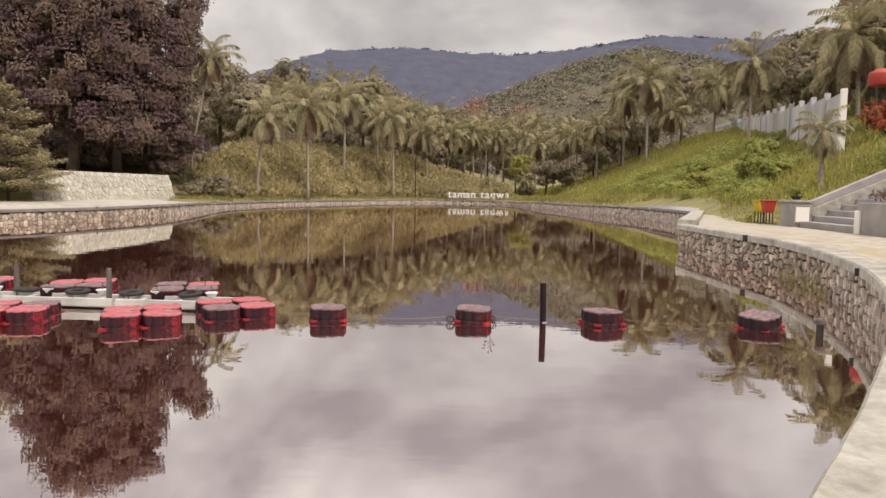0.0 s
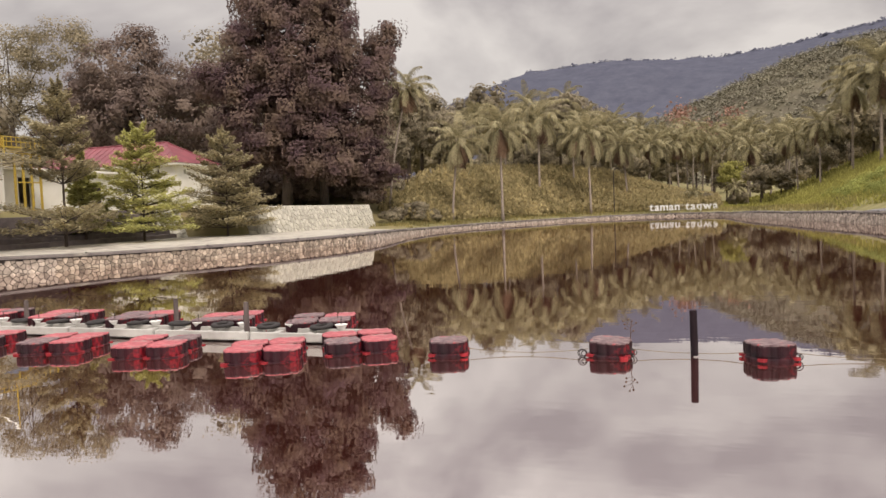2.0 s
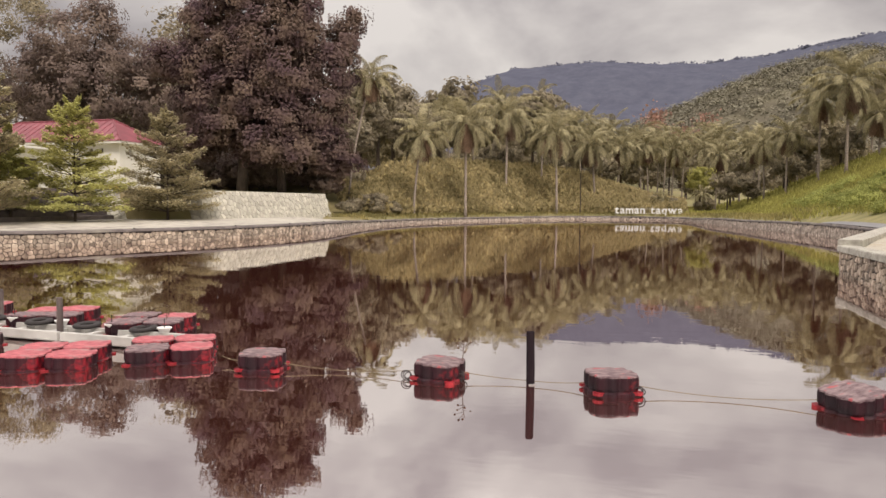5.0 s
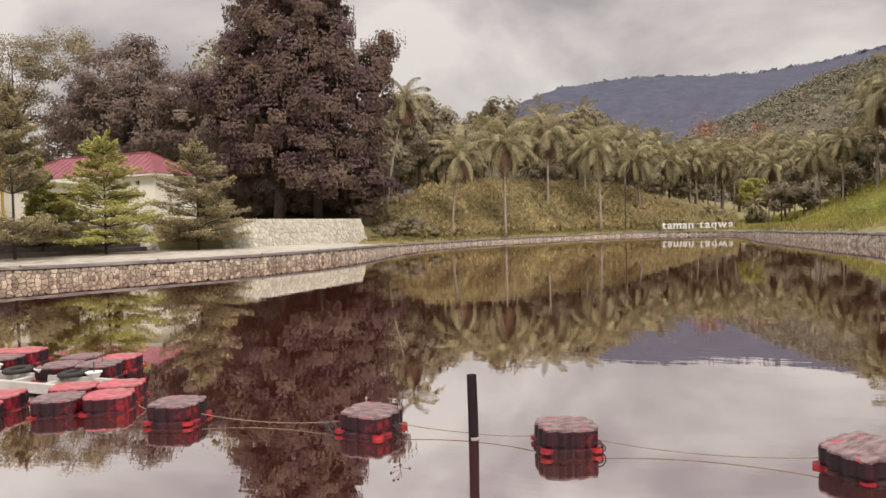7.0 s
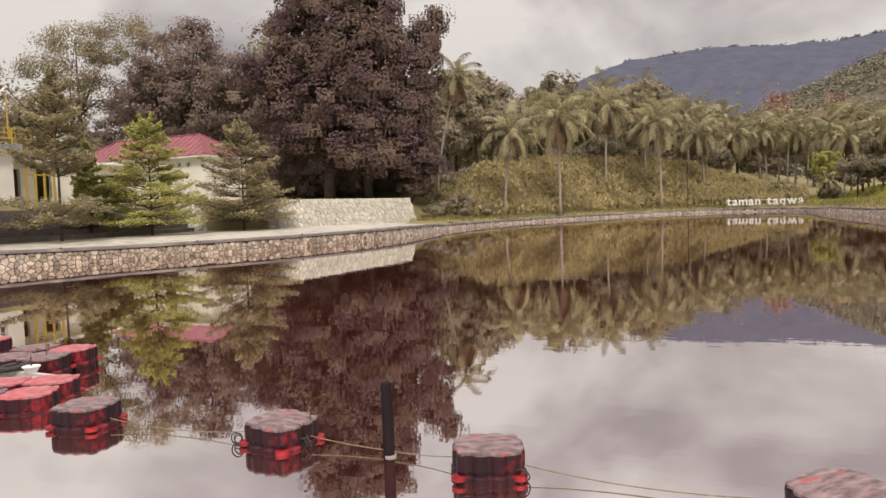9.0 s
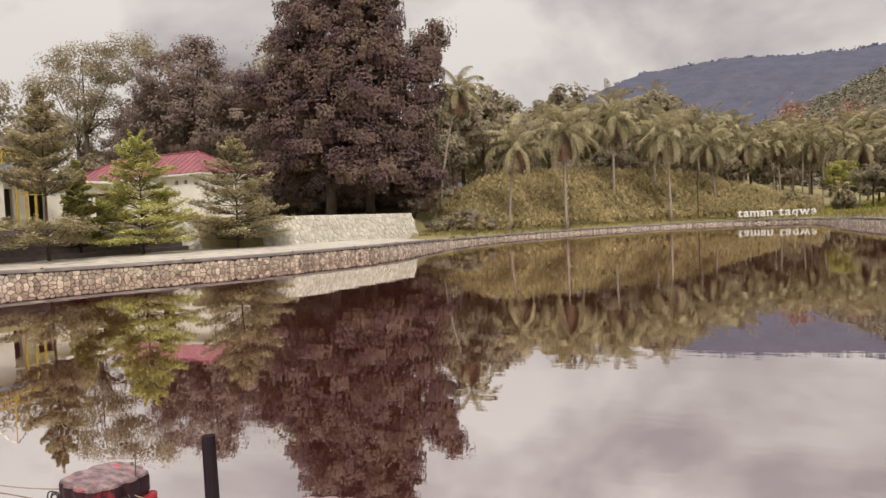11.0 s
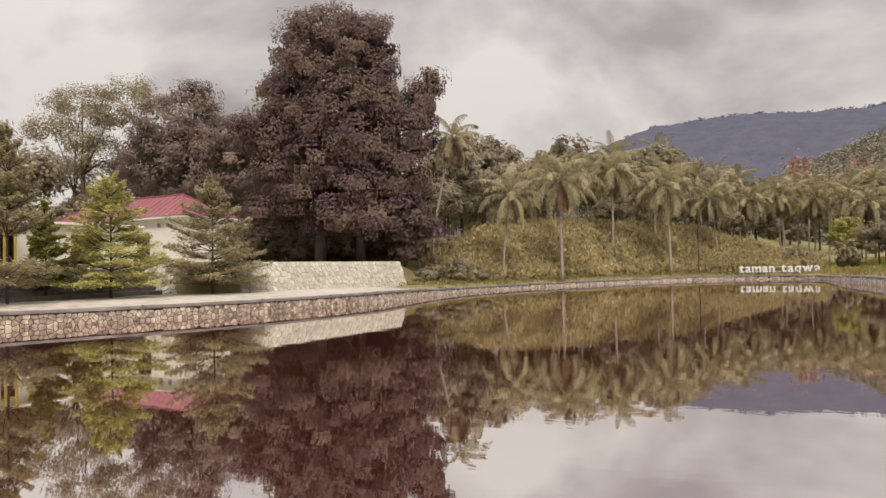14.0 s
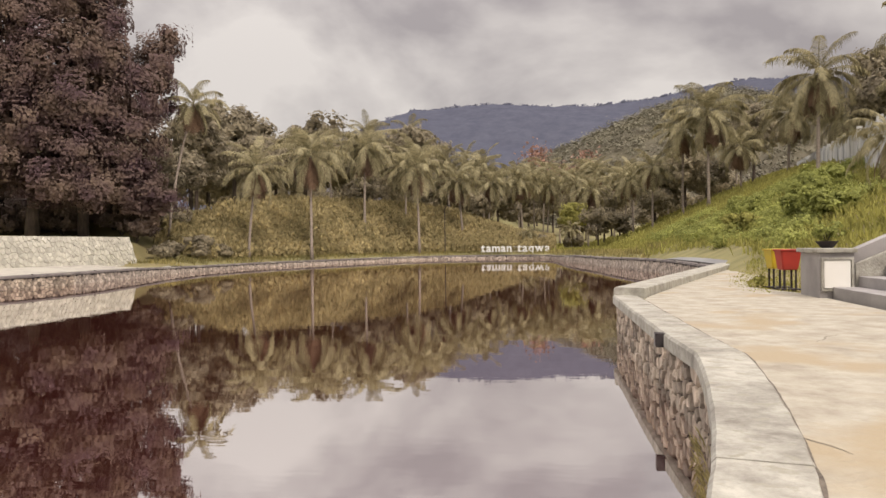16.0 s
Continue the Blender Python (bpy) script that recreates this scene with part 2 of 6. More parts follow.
POSTWOOD = material("grey_post", (0.15, 0.12, 0.11), (0.07, 0.055, 0.055), 8, 0.8, 0.4, 20, stretch=(1, 1, 0.3))
ROPE = material("rope", (0.24, 0.19, 0.12), None, 20, 0.9)
METALDK = material("dark_iron", (0.06, 0.05, 0.05), None, 9, 0.6, metal=0.5)
BINRED = material("red_bin", (0.42, 0.045, 0.030), (0.34, 0.04, 0.03), 3, 0.45)
BINYEL = material("yellow_bin", (0.56, 0.42, 0.03), (0.46, 0.33, 0.03), 3, 0.45)
# distance haze is painted into the bluish colours of ridge and treetops
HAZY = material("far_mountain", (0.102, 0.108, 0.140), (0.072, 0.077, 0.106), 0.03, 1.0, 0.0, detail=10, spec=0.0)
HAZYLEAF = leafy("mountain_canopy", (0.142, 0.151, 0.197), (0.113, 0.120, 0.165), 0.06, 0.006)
HILLMAT = material("wooded_hill", (0.150, 0.135, 0.095), (0.100, 0.090, 0.070), 0.05, 1.0, detail=7, spec=0.0)
HILLLEAF = leafy("hill_canopy", (0.246, 0.233, 0.164), (0.190, 0.176, 0.135), 0.16, 0.03, 0.1)


# ---- mesh helpers ----
def mesh(name, verts, faces, mat, parent=None, label="", smooth=False):
    me = bpy.data.meshes.new(name)
    me.from_pydata(verts if isinstance(verts, list) else verts.tolist(), [], faces if isinstance(faces, list) else faces.tolist())
    me.materials.append(mat)
    if smooth:
        me.polygons.foreach_set("use_smooth", [True] * len(me.polygons))
    ob = new(name, me)
    if parent:
        ob.parent = parent
    if label:
        ob["label"] = label
    return ob


def part(name, bm, mat, parent=None, label="", smooth=False):
    me = bpy.data.meshes.new(name)
    bm.to_mesh(me)
    bm.free()
    me.materials.append(mat)
    if smooth:
        me.polygons.foreach_set("use_smooth", [True] * len(me.polygons))
    ob = new(name, me)
    if parent:
        ob.parent = parent
    if label:
        ob["label"] = label
    return ob


def thing(name, m, label, category, group="", kind=""):
    ob = new(name)
    ob.empty_display_size = 0.1
    ob.matrix_world = m
    return tagged(ob, label, category, group, kind)


def box(x0, y0, z0, x1, y1, z1, bevel=0.0, bm=None):
    bm = bm or bmesh.new()
    got = bmesh.ops.create_cube(bm, size=1, matrix=Matrix.LocRotScale(((x0 + x1) / 2, (y0 + y1) / 2, (z0 + z1) / 2), None, (x1 - x0, y1 - y0, z1 - z0)))
    if bevel:
        edges = list({e for v in got["verts"] for e in v.link_edges})
        bmesh.ops.bevel(bm, geom=edges, offset=bevel, segments=2, affect="EDGES", profile=0.5)
    return bm


def tube(points, radii, sides=8, bm=None, cap=True):
    """A tapered tube along points."""
    bm = bm or bmesh.new()
    rings = []
    pts = [Vector(p) for p in points]
    for i, p in enumerate(pts):
        d = (pts[min(i + 1, len(pts) - 1)] - pts[max(i - 1, 0)]).normalized()
        a = d.orthogonal().normalized() if i == 0 else (a - d * a.dot(d)).normalized()
        b = d.cross(a)
        rings.append([bm.verts.new(p + (a * math.cos(2 * math.pi * k / sides) + b * math.sin(2 * math.pi * k / sides)) * radii[i]) for k in range(sides)])
    for r, s in zip(rings, rings[1:]):
        for k in range(sides):
            bm.faces.new((r[k], r[(k + 1) % sides], s[(k + 1) % sides], s[k]))
    if cap:
        bm.faces.new(rings[0][::-1])
        bm.faces.new(rings[-1])
    return bm


def smooth01(a, b, v):
    t = min(1.0, max(0.0, (v - a) / (b - a)))
    return t * t * (3 - 2 * t)


def leaf_quads(rng, centres, size, flat=0.0, aspect=0.55, droop=0.0, facing=None):
    """Leaf-shaped quads at the centres: random facing (flat = 1: lying level), or facing out of their bunch."""
    n = len(centres)
    nrm = rng.normal(size=(n, 3))
    if facing is None:
        nrm[:, 2] = np.abs(nrm[:, 2]) + 0.4 + flat * 5
    else:
        nrm = nrm * 0.32 + facing
    nrm /= np.linalg.norm(nrm, axis=1)[:, None]
    d = rng.normal(size=(n, 3))
    d[:, 2] -= droop
    d -= nrm * (d * nrm).sum(1)[:, None]
    d /= np.linalg.norm(d, axis=1)[:, None] + 1e-9
    s = np.cross(nrm, d)
    ln = size * rng.uniform(0.6, 1.3, n)[:, None]
    wd = ln * aspect
    v = np.stack([centres - d * ln * 0.5, centres + s * wd * 0.5, centres + d * ln * 0.5, centres - s * wd * 0.5], 1).reshape(-1, 3)
    f = np.arange(4 * n).reshape(-1, 4)
    return v, f


def clumps(rng, blobs, spacing, per, r, squash=0.7):
    """Points of leaf clumps on and in ellipsoid blobs (x, y, z, rx, ry, rz): many small bunches with gaps between."""
    out, face = [], []
    for bx, by, bz, rx, ry, rz in blobs:
        n = max(4, int(4 * math.pi * ((rx * ry + ry * rz + rx * rz) / 3) / spacing ** 2))
        u = rng.normal(size=(n, 3))
        u /= np.linalg.norm(u, axis=1)[:, None]
        rad = rng.uniform(0.62, 1.0, n) ** 0.6
        c = np.array([bx, by, bz]) + u * rad[:, None] * np.array([rx, ry, rz])
        for k in range(n):
            m = int(per * rng.uniform(0.5, 1.4))
            q = np.clip(rng.normal(size=(m, 3)), -1.25, 1.25) * r * rng.uniform(0.6, 1.2)
            q[:, 2] *= squash
            out.append(c[k] + q)
            face.append(q / r * 0.6 + u[k] * 1.1 + np.array([0, 0, 0.45]))
    return np.concatenate(out), np.concatenate(face)

# ---- the shore ----
# The pond's edge, land on the outside, walked with the water on the left hand side from the camera's bank round.
NEAR = [(-9.5, -13.0), (-5.0, -7.0), (-1.9, -2.3), (0.3, 1.0), (1.42, 2.62), (2.46, 4.15), (4.0, 6.6), (5.45, 9.4), (6.38, 11.7), (6.95, 13.8), (7.35, 15.6), (7.64, 17.6), (7.70, 18.25), (7.70, 18.25), (7.60, 20.2), (7.50, 26.0)]
CAPE = [(7.50, 26.0), (9.3, 31.2), (12.9, 42.0)]
FAR = [(12.9, 42.0), (12.9, 47.0), (12.7, 53.0), (11.8, 58.0), (10.6, 63.0), (9.4, 70.0), (7.3, 82.0), (6.5, 88.0), (5.6, 94.4), (2.2, 96.2), (-1.0, 96.8), (-4.2, 96.8), (-7.4, 95.6), (-10.0, 93.0), (-12.6, 88.6),
       (-14.8, 83.6), (-18.2, 76.0), (-19.6, 71.5), (-20.5, 65.0), (-20.3, 57.0), (-19.3, 51.0), (-18.7, 46.0), (-18.9, 41.0), (-19.7, 36.0), (-21.5, 31.6), (-23.4, 27.4), (-25.4, 22.8), (-27.5, 19.0), (-29.0, 15.0), (-30.0, 8.0), (-31.0, -13.0)]
CENTRE = Vector((-6.0, 45.0))


def rounded(points, rounds=2):
    """The line with its inner corners cut smooth."""
    p = [Vector(q) for q in points]
    for _ in range(rounds):
        r = [p[0]]
        for a, b in zip(p, p[1:]):
            r += [a.lerp(b, 0.25), a.lerp(b, 0.75)]
        p = r + [p[-1]]
    return p


NEAR_LINE, CAPE_LINE, FAR_LINE = rounded(NEAR), [Vector(p) for p in CAPE], rounded(FAR)
SHORE = NEAR_LINE + CAPE_LINE[1:-1] + FAR_LINE
BACK = [Vector(p) for p in ((-31, -13), (-9.5, -13))]


def bank_top(p):
    """The height of the coping over the water."""
    if p.x > 6.4:
        return 0.83 - 0.03 * smooth01(34, 46, p.y) - 0.13 * smooth01(56, 72, p.y) - 0.23 * smooth01(76, 92, p.y)
    if p.x > -12 and p.y < 47:
        return 0.83
    return 0.66 + 0.20 * (1 - smooth01(18, 30, p.y)) - 0.22 * smooth01(46, 68, p.y)


angles = [math.atan2(p.y - CENTRE.y, p.x - CENTRE.x) for p in SHORE]
angles = list(np.unwrap(angles))
radii_s = [(p - CENTRE).length for p in SHORE]


def shore_radius(a):
    base = angles[0]
    a = (a - base) % (2 * math.pi) + base
    if a > angles[-1]:
        # behind the camera: the straight end of the pond
        d = Vector((math.cos(a), math.sin(a)))
        return (-13 - CENTRE.y) / d.y if d.y < 0 else 60.0
    # exact cut of the ray with the shore's pieces
    d = Vector((math.cos(a), math.sin(a)))
    for k in range(len(SHORE) - 1):
        if angles[k] <= a <= angles[k + 1]:
            p, q = SHORE[k] - CENTRE, SHORE[k + 1] - CENTRE
            e = q - p
            den = d.x * e.y - d.y * e.x
            if abs(den) > 1e-9:
                return (p.x * e.y - p.y * e.x) / den
    return float(np.interp(a, angles, radii_s))


def height(x, y, d):
    """The ground: d is the way from the shore."""
    z = bank_top(Vector((x, y))) - 0.06
    if x < -17 and y < 60:
        z = 0.46 + 0.12 * smooth01(50, 60, y)
    elif y > 58:
        z += 0.28 * smooth01(0.7, 2.6, d)
    edge = -31.2 + 5.2 * smooth01(41.5, 43.2, y)
    upper = smooth01(edge - 0.1, edge - 1.3, x) * (1 - smooth01(61.8, 70, y))
    z = z + (2.75 - z) * upper
    z += 5.0 * (1 - smooth01(-14, 7, x)) * smooth01(3.5, 17, d) * smooth01(61, 74, y) * (1 - 0.35 * upper)
    if x > 11.4:
        z += min(max(0, x - 12.4) * 0.42, 10.5) * (1 - smooth01(120, 170, y)) * smooth01(-30, 5, y)
    z += 9 * smooth01(115, 330, y)
    z += 0.10 * smooth01(2, 8, d) * noise.noise((x * 0.35, y * 0.35, 0)) + 0.35 * smooth01(8, 25, d) * noise.noise((x * 0.09, y * 0.09, 3))
    return z


def ground_at(x, y):
    v = Vector((x, y)) - CENTRE
    return height(x, y, v.length - shore_radius(math.atan2(v.y, v.x)))


def build_ground():
    n = 900
    steps = [0.28, 0.6, 1.0, 1.5]
    while steps[-1] < 16:
        steps.append(steps[-1] + 0.55)
    while steps[-1] < 60:
        steps.append(steps[-1] + 1.6)
    while steps[-1] < 4200:
        steps.append(steps[-1] * 1.22)
    verts, faces = [], []
    for i in range(n):
        a = 2 * math.pi * i / n
        r = shore_radius(a)
        for d in steps:
            x, y = CENTRE.x + (r + d) * math.cos(a), CENTRE.y + (r + d) * math.sin(a)
            verts.append((x, y, height(x, y, d)))
    k = len(steps)
    for i in range(n):
        j = (i + 1) % n
        for s in range(k - 1):
            faces.append((i * k + s, i * k + s + 1, j * k + s + 1, j * k + s))
    return tagged(mesh("ground", verts, faces, SOIL, smooth=True), "grassy brown earth sloping up from the pond", "ground", kind="structure")


build_ground()

w_pts = SHORE + BACK
bm = bmesh.new()
wv = [bm.verts.new((p.x + (p.x - CENTRE.x) * 0.004, p.y + (p.y - CENTRE.y) * 0.004, 0)) for p in w_pts]
wc = bm.verts.new((CENTRE.x, CENTRE.y, 0))
for k in range(len(wv)):
    bm.faces.new((wc, wv[k], wv[(k + 1) % len(wv)]))
tagged(part("water", bm, WATER), "still brown pond water mirroring sky and trees", "water", kind="structure")


def normals_of(line):
    """Unit normals to the land side, mitred at corners."""
    out = []
    for i, p in enumerate(line):
        a = (p - line[max(i - 1, 0)])
        b = (line[min(i + 1, len(line) - 1)] - p)
        a = a.normalized() if a.length > 1e-6 else b.normalized()
        b = b.normalized() if b.length > 1e-6 else a
        t = (a + b).normalized()
        nrm = Vector((t.y, -t.x))
        out.append(nrm / max(0.5, nrm.dot(Vector((b.y, -b.x)))))
    return out


def sweep(name, line, profile, mat, parent=None, tops=None, label=""):
    """A closed profile of (way inland, height over the bank's top) drawn along a line."""
    nr = normals_of(line)
    verts, faces = [], []
    m = len(profile)
    for p, q in zip(line, nr):
        z = (tops or bank_top)(p)
        for u, h in profile:
            verts.append((p.x + q.x * u, p.y + q.y * u, z + h))
    for i in range(len(line) - 1):
        for k in range(m):
            j = (k + 1) % m
            faces.append((i * m + k, i * m + j, (i + 1) * m + j, (i + 1) * m + k))
    faces.append(tuple(range(m)))
    faces.append(tuple((len(line) - 1) * m + k for k in range(m))[::-1])
    return mesh(name, verts, faces, mat, parent, label)


def clip_poly(poly, mid, nrm):
    out = []
    for a, b in zip(poly, poly[1:] + poly[:1]):
        da, db = (a[0] - mid[0]) * nrm[0] + (a[1] - mid[1]) * nrm[1], (b[0] - mid[0]) * nrm[0] + (b[1] - mid[1]) * nrm[1]
        if da <= 0:
            out.append(a)
        if da * db < 0:
            t = da / (da - db)
            out.append((a[0] + (b[0] - a[0]) * t, a[1] + (b[1] - a[1]) * t))
    return out


def rubble_cells(rng, length, high, sx, sz, gap):
    """Irregular rubble stones that fill a length x high sheet, shrunk by the joints."""
    nx, nz = max(1, round(length / sx)), max(1, round(high / sz))
    sx, sz = length / nx, high / nz
    seeds = {(i, j): ((i + 0.5 + rng.uniform(-0.46, 0.46) + 0.5 * (j % 2)) * sx, (j + 0.5 + rng.uniform(-0.46, 0.46)) * sz) for i in range(-2, nx + 2) for j in range(-2, nz + 2)}
    cells = []
    for i in range(nx):
        for j in range(nz):
            c = seeds[i, j]
            poly = [(c[0] - 3 * sx, max(0, c[1] - 3 * sz)), (c[0] + 3 * sx, max(0, c[1] - 3 * sz)), (c[0] + 3 * sx, min(high, c[1] + 3 * sz)), (c[0] - 3 * sx, min(high, c[1] + 3 * sz))]
            for di in (-2, -1, 0, 1, 2):
                for dj in (-2, -1, 0, 1, 2):
                    o = seeds.get((i + di, j + dj))
                    if o is None or (di == 0 and dj == 0):
                        continue
                    v = (o[0] - c[0], o[1] - c[1])
                    w = math.hypot(*v)
                    k = 0.5 - gap * 0.5 / w
                    poly = clip_poly(poly, (c[0] + v[0] * k, c[1] + v[1] * k), v)
                    if len(poly) < 3:
                        break
            if len(poly) >= 3:
                cells.append((c, poly))
    return cells


def stone_wall(name, line, tops, high, sx, sz, near_test, mats, mortar, label, seed, batter=0.0, gap=0.03, proud=0.045):
    """A rubble wall on a line: a mortar bed with every stone set proud of it."""
    rng = random.Random(seed)
    body = sweep(name, line, [(0.02, -high), (0.02 + batter, -0.02), (0.5 + batter, -0.02), (0.5 + batter, -high)], mortar, tops=tops)
    tagged(body, label, "wall", kind="structure")
    at = [0.0]
    for a, b in zip(line, line[1:]):
        at.append(at[-1] + (b - a).length)
    nr = normals_of(line)
    xs, ys = [p.x for p in line], [p.y for p in line]
    nxs, nys = [p.x for p in nr], [p.y for p in nr]

    def place(s, z, out):
        x, y = np.interp(s, at, xs), np.interp(s, at, ys)
        nx, ny = np.interp(s, at, nxs), np.interp(s, at, nys)
        u = 0.02 + batter * z / high - out
        return (float(x + nx * u), float(y + ny * u), tops(Vector((x, y))) - high + z)

    rest_v, rest_f, made = [], [], 0
    for c, poly in rubble_cells(rng, at[-1], high - 0.03, sx, sz, gap):
        k = len(poly)
        top = proud * rng.uniform(0.55, 1.25)
        ctr = (sum(p[0] for p in poly) / k, sum(p[1] for p in poly) / k)
        vs = [place(p[0], p[1], -0.01) for p in poly]
        vs += [place(p[0] + (ctr[0] - p[0]) * 0.06, p[1] + (ctr[1] - p[1]) * 0.06, top * 0.65) for p in poly]
        vs += [place(p[0] + (ctr[0] - p[0]) * 0.17, p[1] + (ctr[1] - p[1]) * 0.17, top * rng.uniform(0.9, 1.1)) for p in poly]
        fs = [(a * k + q, a * k + (q + 1) % k, (a + 1) * k + (q + 1) % k, (a + 1) * k + q) for a in (0, 1) for q in range(k)] + [tuple(range(2 * k, 3 * k))]
        if made < 300 and near_test(vs[0]):
            made += 1
            mesh("stone", vs, fs, mats[0], body)
        else:
            o = len(rest_v)
            rest_v += vs
            rest_f += [tuple(q + o for q in f) for f in fs]
    if rest_v:
        tagged(mesh("rubble", rest_v, rest_f, mats[1], body), kind="stuff")
    return body


def coping(name, line, tops, label, width=0.55, thick=0.17, lift=0.0, mat=None):
    p = [(-0.07, -thick), (-0.07, lift - 0.025), (-0.045, lift), (width - 0.02, lift), (width, lift - 0.02), (width, -thick)]
    return tagged(sweep(name, line, p, mat or CONCRETE, tops=tops), label, "coping", kind="structure")


near_cap = coping("coping_near", NEAR_LINE, lambda p: bank_top(p) - 0.012, "weathered grey concrete coping along the pond wall", width=0.39)
# its cast slabs, parted by thin joints
fine = []
for a, b in zip(NEAR_LINE, NEAR_LINE[1:]):
    m = max(1, int((b - a).length / 0.12))
    fine += [a.lerp(b, q / m) for q in range(m)]
fine.append(NEAR_LINE[-1])
slab_rng = random.Random(4)
fine_n = normals_of(fine)
i0 = 0
while i0 < len(fine) - 2:
    i1 = min(len(fine) - 1, i0 + slab_rng.randint(9, 15))
    seg, sn = fine[i0:i1 + 1], fine_n[i0:i1 + 1]
    dz = slab_rng.uniform(-0.003, 0.005)
    prof = [(-0.085, -0.165), (-0.085, -0.03 + dz), (-0.06, dz), (0.38, dz), (0.40, -0.015 + dz), (0.40, -0.10)]
    sv, sf = [], []
    for w, (p, q) in enumerate(zip(seg, sn)):
        t = (seg[min(w + 1, len(seg) - 1)] - seg[max(w - 1, 0)]).normalized()
        p = p + t * (0.0008 if w == 0 else -0.0008 if w == len(seg) - 1 else 0)
        jit = 0.008 * noise.noise((p.x * 3, p.y * 3, 1))
        sv += [(p.x + q.x * (u + (jit * 2 if u > 0.3 else jit)), p.y + q.y * (u + (jit * 2 if u > 0.3 else jit)), bank_top(p) + h) for u, h in prof]
    for w in range(len(seg) - 1):
        sf += [(w * 6 + c, w * 6 + (c + 1) % 6, (w + 1) * 6 + (c + 1) % 6, (w + 1) * 6 + c) for c in range(6)]
    sf += [tuple(range(6)), tuple((len(seg) - 1) * 6 + c for c in range(6))[::-1]]
    mesh("slab", sv, sf, CONCRETE, near_cap)
    i0 = i1
# the broken, dirt-filled seam between coping and path
sv, sf = [], []
for w, (p, q) in enumerate(zip(fine, fine_n)):
    wob = 0.012 * noise.noise((p.x * 5, p.y * 5, 7))
    wid = 0.004 + 0.030 * max(0, noise.noise((p.x * 1.7, p.y * 1.7, 2)))
    for u in (0.398 + wob - 0.006, 0.400 + wob + wid):
        sv.append((p.x + q.x * u, p.y + q.y * u, bank_top(p) - 0.006))
    if w:
        sf.append((2 * w - 2, 2 * w - 1, 2 * w + 1, 2 * w))
tagged(mesh("path_seam", sv, sf, CRACK), "dark dirt-filled seam between coping and path", "seam", kind="structure")
coping("coping_cape", CAPE_LINE, bank_top, "pale concrete kerb standing above the path", lift=0.16)
coping("coping_far", FAR_LINE, bank_top, "dark stained grey concrete coping round the far bank", thick=0.12, width=0.7, mat=OLDCOPE)

# the footpath on the camera's side
path_in = [p + q * 0.40 for p, q in zip(NEAR_LINE, normals_of(NEAR_LINE))]
path_cape = [p + q * 0.5 for p, q in zip(CAPE_LINE, normals_of(CAPE_LINE))]
bm = bmesh.new()
outline = [(p.x, p.y) for p in path_in[:-2]] + [(8.05, 25.6)] + [(p.x, p.y) for p in path_cape[1:]] + [(14.6, 42.4), (13.2, 36.5), (11.2, 31.0), (10.7, 28.6), (11.25, 26.6), (11.25, 17.0), (10.2, 11.0), (8.0, 5.5), (4.2, -1.0), (-0.5, -8.0), (-5.5, -14.5)]
top = [bm.verts.new((x, y, bank_top(Vector((x, y))) - 0.012 if y > 28 else 0.818)) for x, y in outline]
low = [bm.verts.new((v.co.x, v.co.y, v.co.z - 0.12)) for v in top]
bm.faces.new(top)
for k in range(len(top)):
    j = (k + 1) % len(top)
    bm.faces.new((top[k], low[k], low[j], top[j]))
bmesh.ops.recalc_face_normals(bm, faces=bm.faces)
tagged(part("pavement", bm, PATHMAT), "pale stained concrete footpath beside the pond", "footpath", kind="structure")

# plaza on the far bank, a paved slab with the ground's slope
nrl = normals_of(FAR_LINE)
pl_v, pl_f = [], []
cols = [0.7, 1.6, 2.8, 4.2, 5.8, 7.4, 9.0, 11.0]
sel = [(p, q) for p, q in zip(FAR_LINE, nrl) if 16 < p.y < 58 and p.x < -15]
for p, q in sel:
    for u in cols:
        pl_v.append((p.x + q.x * u, p.y + q.y * u, bank_top(p) + 0.004 + (0.84 - bank_top(p)) * smooth01(0.7, 6.0, u)))
for i in range(len(sel) - 1):
    for k in range(len(cols) - 1):
        a = i * len(cols) + k
        pl_f.append((a, a + 1, a + len(cols) + 1, a + len(cols)))
tagged(mesh("plaza", pl_v, pl_f, PAVING), "pale grey stone-paved plaza beside the pond", "pavement", kind="structure")


